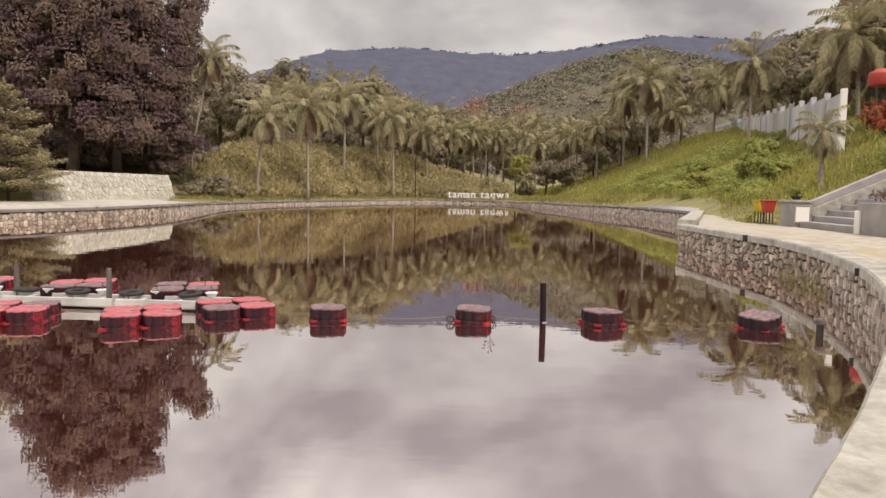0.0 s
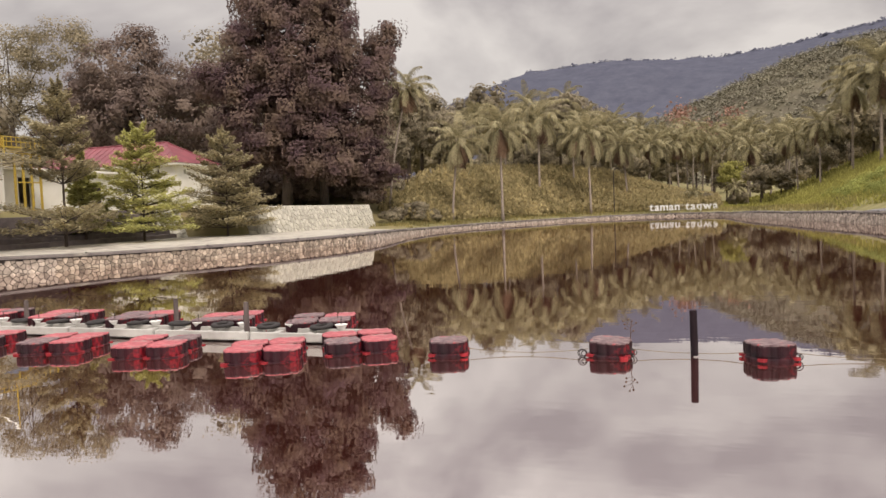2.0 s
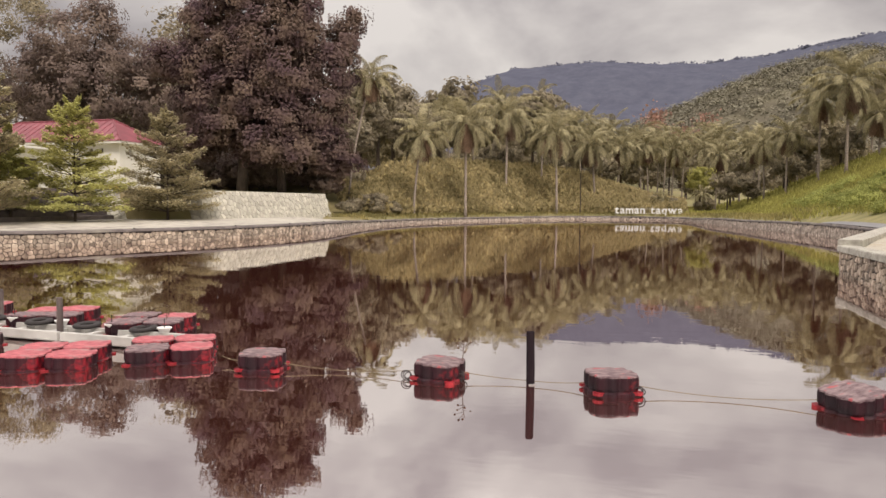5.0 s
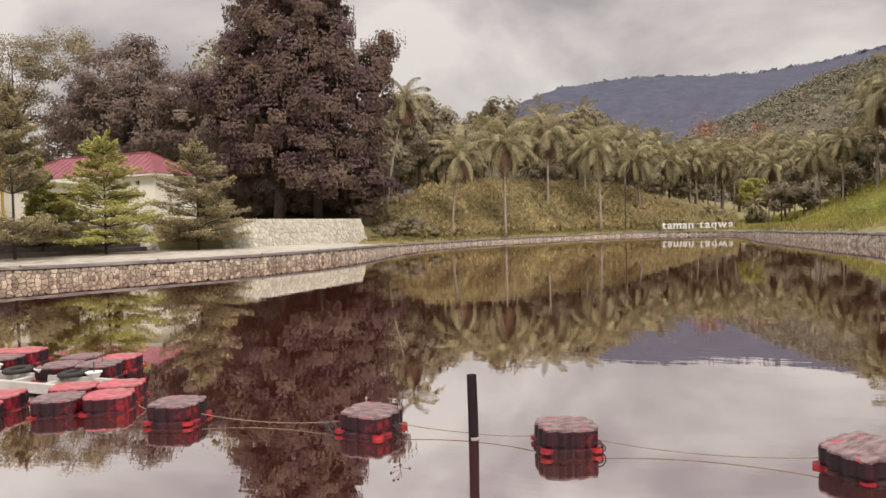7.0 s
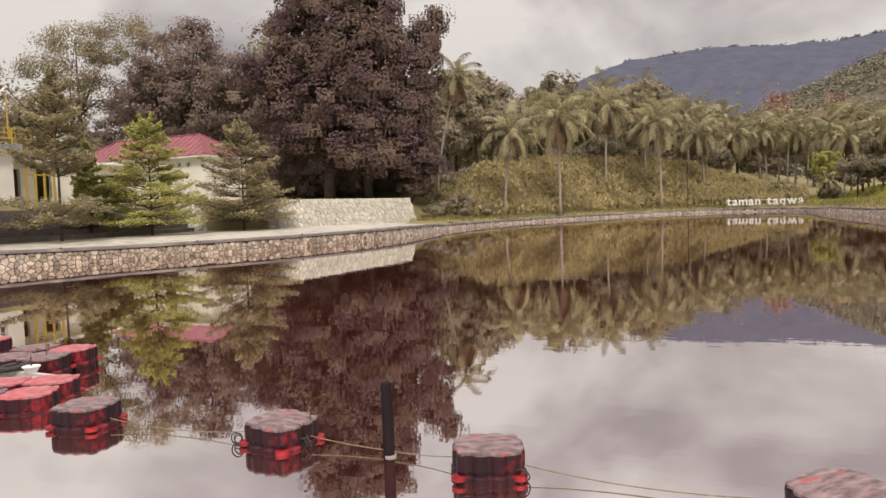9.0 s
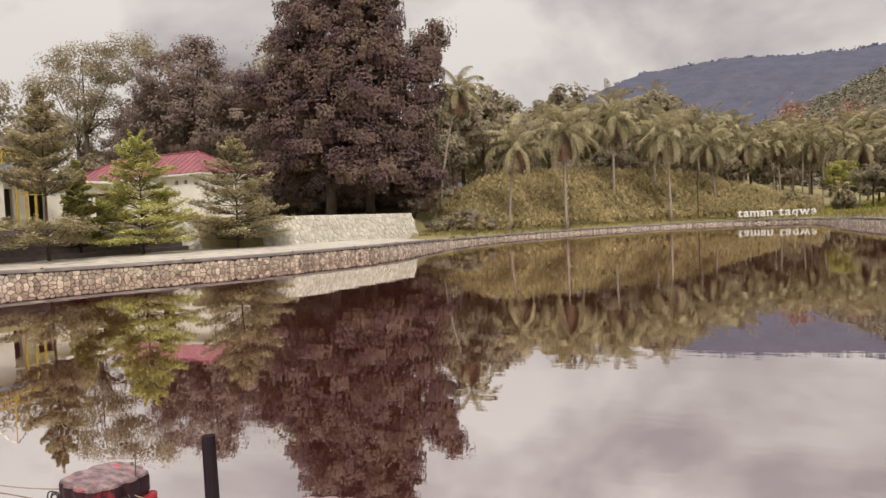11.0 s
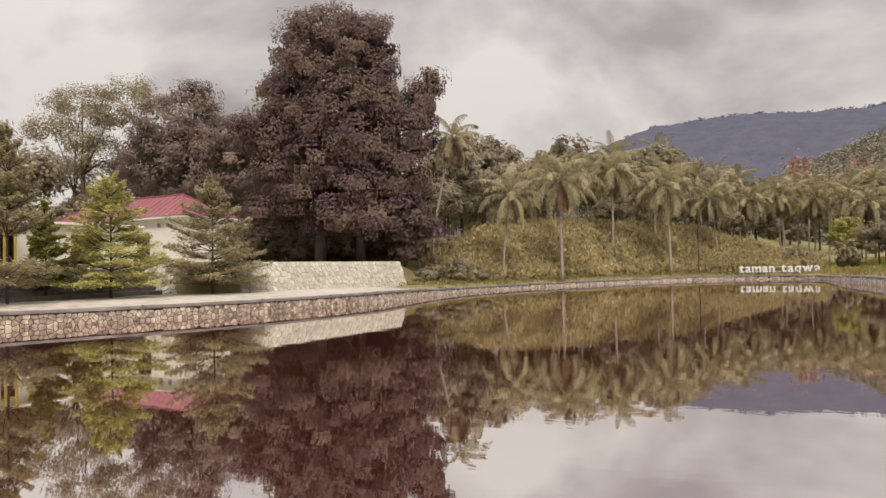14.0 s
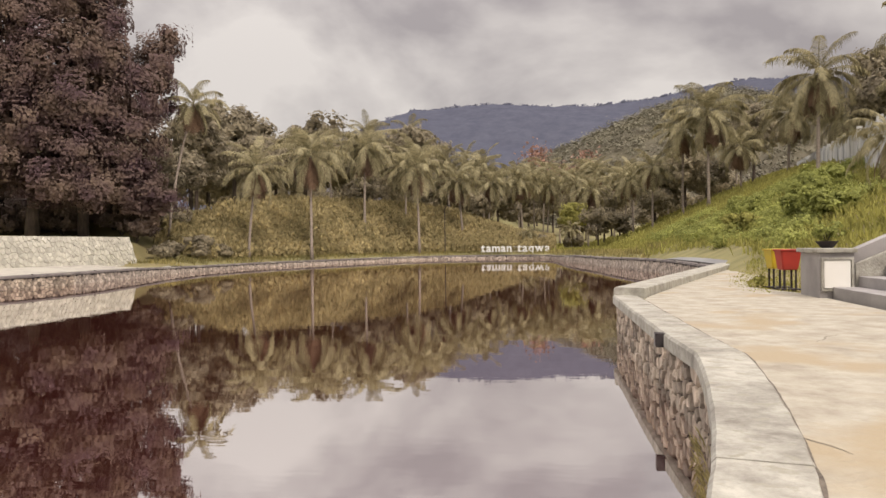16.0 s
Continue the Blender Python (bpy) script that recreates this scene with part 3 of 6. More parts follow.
# ---- floats ----
def float_meshes():
    """A modular float: a half-metre block with fluted sides, rounded shoulders, a worn top and lugs at half height."""
    n = 72
    ring = []
    for k in range(n):
        a = 2 * math.pi * (k + 0.5) / n
        c, s = math.cos(a), math.sin(a)
        r = 0.262 / (abs(c) ** 3.6 + abs(s) ** 3.6) ** (1 / 3.6)
        r *= 1 - 0.085 * (0.5 + 0.5 * math.cos(12 * a)) ** 1.5
        ring.append((r * c, r * s))
    levels = [(-0.16, 0.93), (-0.12, 1.0), (0.02, 1.0), (0.035, 0.965), (0.075, 0.965), (0.09, 1.0), (0.185, 1.0), (0.212, 0.975)]
    v, f = [], []
    for z, s in levels:
        v += [(x * s, y * s, z) for x, y in ring]
    for i in range(len(levels) - 1):
        for k in range(n):
            j = (k + 1) % n
            f.append((i * n + k, i * n + j, (i + 1) * n + j, (i + 1) * n + k))
    tv, tf = [], []
    for s, z in ((0.985, 0.205), (0.965, 0.222), (0.88, 0.226), (0.6, 0.229), (0.25, 0.230)):
        tv += [(x * s, y * s, z + 0.004 * math.sin(37 * x * s) * math.cos(31 * y * s)) for x, y in ring]
    for i in range(4):
        for k in range(n):
            j = (k + 1) % n
            tf.append((i * n + k, i * n + j, (i + 1) * n + j, (i + 1) * n + k))
    tf.append(tuple(range(4 * n, 5 * n)))
    rv, rf = [], []
    for s, z in ((0.99, 0.002), (1.035, 0.008), (1.04, 0.045), (0.97, 0.060)):
        rv += [(x * s, y * s, z) for x, y in ring]
    for i in range(3):
        rf += [(i * n + k, i * n + (k + 1) % n, (i + 1) * n + (k + 1) % n, (i + 1) * n + k) for k in range(n)]
    return v, f, tv, tf, rv, rf


FV, FF, FTV, FTF, RIMV, RIMF = float_meshes()


def lug(bm, a):
    m = Matrix.Rotation(a, 4, "Z") @ Matrix.Translation((0.30, 0.0, 0.045))
    pts = [(-0.08, -0.05), (0.02, -0.052), (0.05, -0.025), (0.05, 0.025), (0.02, 0.052), (-0.08, 0.05)]
    t = [bm.verts.new(m @ Vector((x, y, 0.016))) for x, y in pts]
    b = [bm.verts.new(m @ Vector((x, y, -0.016))) for x, y in pts]
    bm.faces.new(t)
    bm.faces.new(b[::-1])
    for k in range(6):
        j = (k + 1) % 6
        bm.faces.new((t[k], b[k], b[j], t[j]))


def make_float(name, label, group, body_mat, top_mat, lugs=(45, 135, 225, 315), m=None):
    fl = thing(name, m or pose(0, 0, 0), label, "float", group)
    body = mesh("body", FV, FF, body_mat, fl, smooth=False)
    mesh("top", FTV, FTF, top_mat, fl, "worn dusty top")
    mesh("rim", RIMV, RIMF, RIMRED, fl, "scuffed bright red lower rim")
    for a in lugs:
        bm = bmesh.new()
        lug(bm, radians(a))
        part("lug", bm, LUGRED, body, "bright red connecting lug")
    return fl


buoy = make_float("float_block", "worn red and black plastic float on a rope", "single floats in a row", BLACKPL, DUSTY, m=pose(-1.97, 10.47, -0.015, 0, 0, 12))
copy_thing(buoy, pose(0.15, 10.66, -0.02, 1, 2, -8))
copy_thing(buoy, pose(2.03, 10.62, -0.015, -1, 1, 24))
copy_thing(buoy, pose(4.30, 10.60, -0.02, 3, -6, 40))

# pole and ropes
bm = tube([(1.18, 10.67, -0.8), (1.175, 10.67, 0.2), (1.17, 10.67, 0.58)], [0.046, 0.046, 0.044], 14)
tagged(part("mooring_pole", bm, DARKWOOD), "dark round mooring pole standing in the water", "pole")
bm = tube([(1.185, 10.67, 0.0), (1.185, 10.67, 0.014)], [0.050, 0.049], 14)
tagged(part("pole_ring", bm, GREYSTEP), "pale ring of scum round the pole", "ring")


def rope(a, b, sag, name="rope", r=0.0045):
    a, b = Vector(a), Vector(b)
    pts = [a.lerp(b, k / 14) - Vector((0, 0, sag * 4 * (k / 14) * (1 - k / 14))) for k in range(15)]
    return tagged(part(name, tube(pts, [r] * 15, 6), ROPE), "thin tan rope between the floats", "rope", "float ropes")


rope((-2.60, 10.60, 0.09), (-2.25, 10.5, 0.08), 0.02)
rope((-1.70, 10.5, 0.08), (-0.13, 10.62, 0.08), 0.05)
rope((0.43, 10.68, 0.08), (1.13, 10.68, 0.04), 0.01)
rope((1.22, 10.67, 0.04), (1.75, 10.64, 0.07), 0.01)
rope((2.32, 10.62, 0.08), (4.02, 10.6, 0.08), 0.05)
rope((4.58, 10.62, 0.08), (6.10, 11.05, 0.40), 0.10)

# wire loops and dry sprigs at the floats
for x, y, h, seed in ((-0.17, 10.5, 0.16, 3), (0.42, 10.62, 0.20, 4), (2.30, 10.50, 0.18, 5)):
    rng = random.Random(seed)
    bm = bmesh.new()
    for k in range(3):
        c = Vector((x + rng.uniform(-0.03, 0.03), y + rng.uniform(-0.03, 0.03), 0.05))
        rr = rng.uniform(0.035, 0.06)
        tilt = rng.uniform(-0.8, 0.8)
        pts = [c + Vector((rr * math.cos(a), rr * math.sin(a) * math.sin(tilt), rr * math.sin(a) * 0.9)) for a in [q * math.pi / 6 for q in range(13)]]
        tube(pts, [0.006] * 13, 5, bm)
    tagged(part("wire_tangle", bm, METALDK), "tangle of dark wire loops on a float", "wire", "wires on floats")

# ---- floating dock ----
dock = thing("floating_dock", pose(0, 0, 0), "pale metal jetty frame floating low over the water", "jetty")
DOCK_Y = 11.18
AX = lambda x: DOCK_Y + (-4.0 - x) * 0.045
for x0 in [-4.35 - 1.85 * k for k in range(9)]:
    for side in (-0.26, 0.18):
        bm = box(-0.9, side - 0.035, 0.05, 0.9, side + 0.035, 0.17, 0.008)
        bmesh.ops.transform(bm, matrix=pose(x0 - 0.1, AX(x0 - 0.1), 0, 0, 0, -2.6), verts=bm.verts)
        part("beam", bm, DECK, dock)
    for q in (-0.6, 0.0, 0.6):
        bm = box(q - 0.04, -0.26, 0.07, q + 0.04, 0.18, 0.14, 0.006)
        bmesh.ops.transform(bm, matrix=pose(x0 - 0.1, AX(x0 - 0.1), 0, 0, 0, -2.6), verts=bm.verts)
        part("cross_beam", bm, DECK, dock)
    bm = box(-0.89, -0.22, 0.02, 0.89, 0.14, 0.05, 0.004)
    bmesh.ops.transform(bm, matrix=pose(x0 - 0.1, AX(x0 - 0.1), 0, 0, 0, -2.6), verts=bm.verts)
    part("tread_plate", bm, DECK, dock)

pad_a = make_float("dock_float", "red plastic float with dusty worn top beside the jetty", "jetty floats", RED, DUSTYRED, (45, 225), pose(-3.08, 10.68, -0.045, 0, 0, 30))
pad_b = make_float("dock_float", "dark stained plastic float with dusty top beside the jetty", "jetty floats", BLACKPL, DUSTY, (45, 225), pose(-3.53, 10.42, -0.045, 0, 0, 30))
pads = [(-3.34, 11.13, 30), (-3.79, 10.87, 30)]


def square_of_four(cx, cy, turn):
    out = []
    for i in (-0.262, 0.262):
        for j in (-0.262, 0.262):
            a = radians(turn)
            out.append((cx + i * math.cos(a) - j * math.sin(a), cy + i * math.sin(a) + j * math.cos(a), turn))
    return out


near_groups = [(-4.52, 10.03, 22)] + [(-6.42 - 1.85 * k, 10.13 + 0.085 * k, 14 - k) for k in range(7)]
far_groups = [(-4.62 - 1.85 * k, 11.93 + 0.085 * k, 16 - k) for k in range(8)]
for g in near_groups:
    pads += square_of_four(*g)
far_from = len(pads)
for g in far_groups:
    pads += square_of_four(*g)
rng = random.Random(8)
for k, (x, y, t) in enumerate(pads):
    copy_thing(pad_a if rng.random() < 0.68 else pad_b, pose(x, y, (0.045 if k >= far_from else -0.045) + rng.uniform(-0.012, 0.012), rng.uniform(-1.5, 1.5), rng.uniform(-1.5, 1.5), t + rng.uniform(-2, 2)))

# posts of the jetty
for x, y, h in ((-5.55, 11.15, 0.62), (-7.62, 12.1, 0.55), (-11.3, 12.3, 0.5)):
    bm = tube([(x, y, -0.8), (x + 0.004, y, 0.2), (x + 0.01, y, h)], [0.045, 0.044, 0.04], 10)
    tagged(part("jetty_post", bm, POSTWOOD), "weathered grey wooden post beside the jetty", "post", "jetty posts")


def light_cup(x, y):
    """A white cup-shaped mooring fitting with a thin rod."""
    t = thing("mooring_cup", pose(x, y, 0.165), "white cup-shaped fitting with a thin rod on the jetty", "fitting", "jetty fittings")
    prof = [(0.055, 0.0), (0.062, 0.01), (0.085, 0.055), (0.10, 0.065), (0.10, 0.078), (0.07, 0.078), (0.0, 0.074)]
    v, f, n = [], [], 14
    for r, z in prof:
        v += [(r * math.cos(2 * math.pi * k / n), r * math.sin(2 * math.pi * k / n), z) for k in range(n)]
    for i in range(len(prof) - 1):
        f += [(i * n + k, i * n + (k + 1) % n, (i + 1) * n + (k + 1) % n, (i + 1) * n + k) for k in range(n)]
    mesh("cup", v, f, SIGNWHITE, t)
    part("rod", tube([(0, 0, 0.07), (0.004, 0, 0.20)], [0.007, 0.006], 6), METALDK, t, "thin dark rod")
    return t


def tyre(x, y, z):
    n, m = 20, 8
    v, f = [], []
    for i in range(n):
        a = 2 * math.pi * i / n
        for j in range(m):
            b = 2 * math.pi * j / m
            r = 0.14 + 0.055 * math.cos(b)
            v.append((r * math.cos(a), r * math.sin(a), 0.032 * math.sin(b)))
    for i in range(n):
        for j in range(m):
            f.append((i * m + j, ((i + 1) % n) * m + j, ((i + 1) % n) * m + (j + 1) % m, i * m + (j + 1) % m))
    ob = mesh("tyre", v, f, RUBBER, smooth=True)
    ob.matrix_world = pose(x, y, z, 4, -3, 0)
    return tagged(ob, "small black rubber tyre lying on the jetty edge", "tyre", "jetty tyres")


cup = light_cup(-4.0, AX(-4.0) + 0.19)
ty = tyre(-4.35, AX(-4.35) + 0.19, 0.205)
for k in range(1, 17):
    x = -4.0 - 0.9 * k
    copy_thing(cup, pose(x, AX(x) + 0.19, 0.165))
    x -= 0.4
    copy_thing(ty, pose(x, AX(x) + 0.18 + 0.03 * math.sin(k * 5), 0.205, 4 * math.sin(k), 3 * math.cos(k * 2), 20 * k))

# ---- the sign ----
sign = thing("letter_sign", pose(-2.55, 97.9, 0.72, 0, 0, -6), "free-standing white block letters on the far bank", "sign")
part("plinth", box(-0.2, -0.15, -0.60, 7.7, 0.35, -0.30, 0.02), GREYSTEP, sign, "low concrete plinth")
for z in (0.10, 0.62):
    part("rail", box(-0.1, 0.20, z, 7.55, 0.23, z + 0.03), SIGNWHITE, sign, "thin pale rail behind the letters")
for k in range(7):
    part("post", box(1.22 * k + 0.02, 0.24, -0.31, 1.22 * k + 0.06, 0.27, 0.66), GREYSTEP, sign, "thin grey post behind the letters")


def letter(ch, x, size):
    cu = bpy.data.curves.new("glyph", "FONT")
    cu.body, cu.size, cu.extrude, cu.bevel_depth, cu.resolution_u = ch, size, 0.07, 0.012, 3
    cu.offset = 0.014
    tmp = new("glyph", cu)
    me = bpy.data.meshes.new_from_object(tmp.evaluated_get(bpy.context.evaluated_depsgraph_get()))
    bpy.data.objects.remove(tmp)
    bpy.data.curves.remove(cu)
    me.name = "letter"
    xs = [v.co.x for v in me.vertices]
    lo, hi = min(xs), max(xs)
    me.materials.clear()
    me.materials.append(SIGNWHITE)
    ob = new("letter", me)
    ob.parent = sign
    ob.matrix_basis = pose(x - lo, 0.12, 0.06, 90, 0, 0)
    return hi - lo


x_at = 0.0
for ch in "taman taqwa":
    x_at += (letter(ch, x_at, 1.36) + 0.125) if ch != " " else 0.56

# ---- street lamp on the far bank ----
lamp = thing("street_lamp", pose(-6.9, 98.2, ground_at(-6.9, 98.2)), "thin dark street lamp post with curved arm", "street lamp")
part("pole", tube([(0, 0, -0.1), (0, 0, 3), (0.0, 0, 5.2), (0.12, 0, 5.6), (0.4, 0, 5.75)], [0.07, 0.055, 0.05, 0.04, 0.035], 8), METALDK, lamp)
part("head", box(0.3, -0.09, 5.68, 0.75, 0.09, 5.78, 0.02), METALDK, lamp)

# ---- palms ----


def palm_meshes(seed, crown_r=4.4, n_frond=24, dry=7):
    """Crown of drooping feathered fronds round the origin, live and dry apart."""
    rng = np.random.default_rng(seed)
    live_v, live_f, dry_v, dry_f = [], [], [], []
    for k in range(n_frond + dry):
        is_dry = k >= n_frond
        az = k * 2.39996 + rng.uniform(-0.25, 0.25)
        lift = radians(-62 + rng.uniform(-14, 10)) if is_dry else radians(82 - 136 * (k / n_frond) ** 0.95 + rng.uniform(-8, 8))
        length = crown_r * rng.uniform(0.85, 1.12) * (0.72 if is_dry else 1)
        bend = rng.uniform(1.15, 1.75) * (0.35 if is_dry else 1.0)
        vl, fl = (dry_v, dry_f) if is_dry else (live_v, live_f)
        pos = np.array([0.0, 0.0, 0.0])
        h = np.array([math.cos(az), math.sin(az), 0])
        side = np.array([-math.sin(az), math.cos(az), 0])
        segs = 13
        ang = lift
        twist = rng.uniform(-0.3, 0.3)
        prev = None
        for s in range(segs + 1):
            u = s / segs
            d = h * math.cos(ang) + np.array([0, 0, math.sin(ang)])
            up = -h * math.sin(ang) + np.array([0, 0, math.cos(ang)])
            w = 0.045 * (1 - u) + 0.010
            a, b = pos + side * w, pos - side * w
            if prev is not None:
                o = len(vl)
                vl += [prev[0], prev[1], b, a]
                fl.append((o, o + 1, o + 2, o + 3))
            prev = (a, b)
            if 0.10 < u < 0.99:
                for sub in (0.0, 0.33, 0.67):
                    base = pos + d * sub * length / segs
                    lw = 0.036
                    ll = (0.95 * math.sin(math.pi * (0.12 + 0.80 * u)) + 0.12) * crown_r / 4.4 * rng.uniform(0.8, 1.15)
                    for sg in (-1, 1):
                        dirn = side * sg * 0.80 + d * 0.60 + up * (0.10 + twist * sg) + np.array([0, 0, -0.22])
                        dirn = dirn / np.linalg.norm(dirn)
                        tip = base + dirn * ll * 0.55
                        end = tip + (dirn * 0.35 + np.array([0, 0, -0.85])) * ll * 0.62
                        o = len(vl)
                        vl += [base - d * lw, base + d * lw, tip + d * lw * 0.9, end, tip - d * lw * 0.9]
                        fl.append((o, o + 1, o + 2, o + 3, o + 4))
            pos = pos + d * length / segs
            ang -= bend / segs * (0.6 + 1.0 * u)
    return np.array(live_v), live_f, np.array(dry_v), dry_f


PALM_CROWNS = []
for k in range(4):
    a, b, c, d = palm_meshes(40 + k, 4.4, (26, 29, 24, 27)[k], (11, 13, 9, 12)[k])
    lm, dm = bpy.data.meshes.new("crown"), bpy.data.meshes.new("dry_fronds")
    lm.from_pydata(a.tolist(), [], b)
    dm.from_pydata(c.tolist(), [], d)
    lm.materials.append(FROND)
    dm.materials.append(FROND_DRY)
    PALM_CROWNS.append((lm, dm))


def palm(x, y, top, lean=(0.0, 0.0), size=1.0, kind=0, foot=None):
    """A coconut palm whose crown's heart is at (x, y, top); its foot stands lean away from that."""
    fx, fy = x - lean[0], y - lean[1]
    fz = ground_at(fx, fy) - 0.15 if foot is None else foot
    t = thing("coconut_palm", pose(fx, fy, fz), "tall coconut palm with drooping olive fronds and pale trunk", "palm tree", "coconut palms")
    hgt = top - fz
    pts = [(lean[0] * (u ** 1.6), lean[1] * (u ** 1.6), hgt * u) for u in [k / 8 for k in range(9)]]
    r = 0.15 * min(1.2, max(0.8, size))
    part("trunk", tube(pts, [r * 1.5] + [r * (1.1 - 0.4 * k / 8) for k in range(1, 9)], 8), PALMBARK, t, smooth=True)
    for name, me in zip(("crown", "dry_fronds"), PALM_CROWNS[kind % 4]):
        ob = new(name, me)
        ob.parent = t
        ob.matrix_basis = pose(lean[0], lean[1], hgt, 0, 0, 77 * kind + 13 * x) @ Matrix.Scale(size, 4)
        if name == "dry_fronds":
            ob["label"] = "brown hanging dead fronds"
    return t


# left far bank, nearest first
palm(-20.4, 74.0, 8.9, (0.9, 0.0), 0.86, 0)
palm(-17.4, 80.0, 10.6, (0.0, 0.0), 1.0, 1)
palm(-24.1, 69.5, 14.0, (2.0, 0.9), 0.74, 2)
palm(-15.8, 95.0, 13.3, (0.1, 0.3), 1.05, 3)
palm(-9.9, 96.0, 10.9, (-0.3, 0.2), 1.0, 0)
palm(-6.4, 106.0, 10.0, (-0.7, 0.2), 0.95, 1)
for k, (x, y, z, s) in enumerate([(-12.6, 103, 11.5, 0.9), (-19.5, 108, 14.5, 1.0), (-17.3, 130, 20.0, 0.95), (-13.5, 118, 14.6, 1.0), (-2.7, 116, 10.4, 0.9), (0.6, 128, 11.5, 0.95), (2.6, 140, 12.8, 1.0), (5.4, 135, 11.4, 0.95),
                                  (9.6, 130, 11.0, 0.95), (13.8, 150, 14.7, 1.0), (16.7, 140, 12.3, 1.0), (-7.6, 138, 15.0, 1.0), (-23, 124, 19.0, 1.0), (7.5, 150, 14.0, 1.0), (-1.0, 150, 14.6, 1.0), (20.5, 150, 14.0, 1.0), (11.5, 122, 9.5, 0.85),
                                  (-27, 106, 15.0, 0.95), (24.5, 135, 13.0, 0.95), (4.3, 160, 16.0, 1.0), (-11, 155, 18.0, 1.0), (12.5, 165, 16.5, 1.0), (-24.5, 92, 12.2, 0.85), (-8.8, 112, 13.0, 0.9), (-4.6, 124, 13.6, 0.95), (17.2, 126, 10.8, 0.9), (-21.5, 98.5, 13.2, 0.9)]):
    palm(x, y, z, (0.6 * math.sin(k * 2.1), 0.3), s, k)
palm(3.0, 103.0, 2.9, (0.0, 0.0), 0.34, 1)
palm(8.2, 105.5, 3.4, (0.0, 0.0), 0.42, 3)
# right hill
for k, (x, y, z, s, l) in enumerate([(23.9, 100, 16.6, 1.28, (0.0, 0.2)), (21.8, 104, 15.2, 1.0, (0.1, 0)), (24.4, 65, 13.2, 0.86, (0.2, 0.3)), (27.3, 54, 13.4, 1.0, (-0.4, 0.3)), (33.0, 100, 16.3, 1.1, (0.3, 0.1)), (29.9, 110, 13.8, 0.95, (0, 0)),
                                     (18.3, 105, 11.0, 0.8, (0.1, 0)), (16.3, 112, 10.3, 0.8, (-0.3, 0)), (37.0, 96, 15.0, 1.1, (0.2, 0)), (44, 112, 18.0, 1.2, (0, 0)), (36.5, 78, 15.2, 1.0, (0.1, 0)), (41, 88, 16.0, 1.1, (0, 0)), (30.5, 62, 12.3, 0.9, (0.1, 0.1)), (26, 128, 14.5, 1.0, (0, 0)), (34, 130, 16.5, 1.0, (0, 0))]):
    palm(x, y, z, l, s, k + 1)


# ---- broadleaf trees ----
def branchy(bm, rng, base, tips, r0):
    """A trunk that forks to limbs which end inside the crown."""
    base = Vector(base)
    for tip in tips:
        tip = Vector(tip)
        mid = base.lerp(tip, 0.5) + Vector((rng.uniform(-0.4, 0.4), rng.uniform(-0.4, 0.4), rng.uniform(0.0, 0.8)))
        tube([base, base.lerp(mid, 0.5), mid, tip], [r0, r0 * 0.75, r0 * 0.5, r0 * 0.15], 7, bm)


def big_tree(name, x, y, blobs, leaf_mat, label, trunks, leaf=0.40, spacing=1.5, per=130, r=0.8, seed=1, core=True):
    z0 = ground_at(x, y)
    t = thing(name, pose(x, y, z0), label, "tree")
    rng = np.random.default_rng(seed)
    pr = random.Random(seed)
    bm = bmesh.new()
    for tx, ty_, th, tr in trunks:
        tube([(tx, ty_, -0.3), (tx * 0.95, ty_, th * 0.5), (tx * 0.9, ty_, th)], [tr * 1.35, tr, tr * 0.8], 10, bm)
        near = sorted(blobs, key=lambda b: (b[0] - tx) ** 2 + (b[1] - ty_) ** 2 + 0.3 * (b[2] - th) ** 2)[:5]
        branchy(bm, pr, (tx * 0.9, ty_, th * 0.92), [b[:3] for b in near], tr * 0.62)
    part("trunk", bm, BARK, t, smooth=True)
    pts, face = clumps(rng, blobs, spacing, per, r)
    v, f = leaf_quads(rng, pts, leaf, aspect=0.55, droop=0.5, facing=face)
    if core:
        # the dense inside of the crown
        q = np.concatenate([np.array(b[:3]) + np.clip(rng.normal(size=(200, 3)), -1.6, 1.6) * np.array(b[3:]) * 0.33 for b in blobs])
        v2, f2 = leaf_quads(rng, q, 0.6, aspect=0.65)
        v, f = np.concatenate([v, v2]), np.concatenate([f, f2 + len(v)])
    mesh("crown", v, f, leaf_mat, t)
    return t


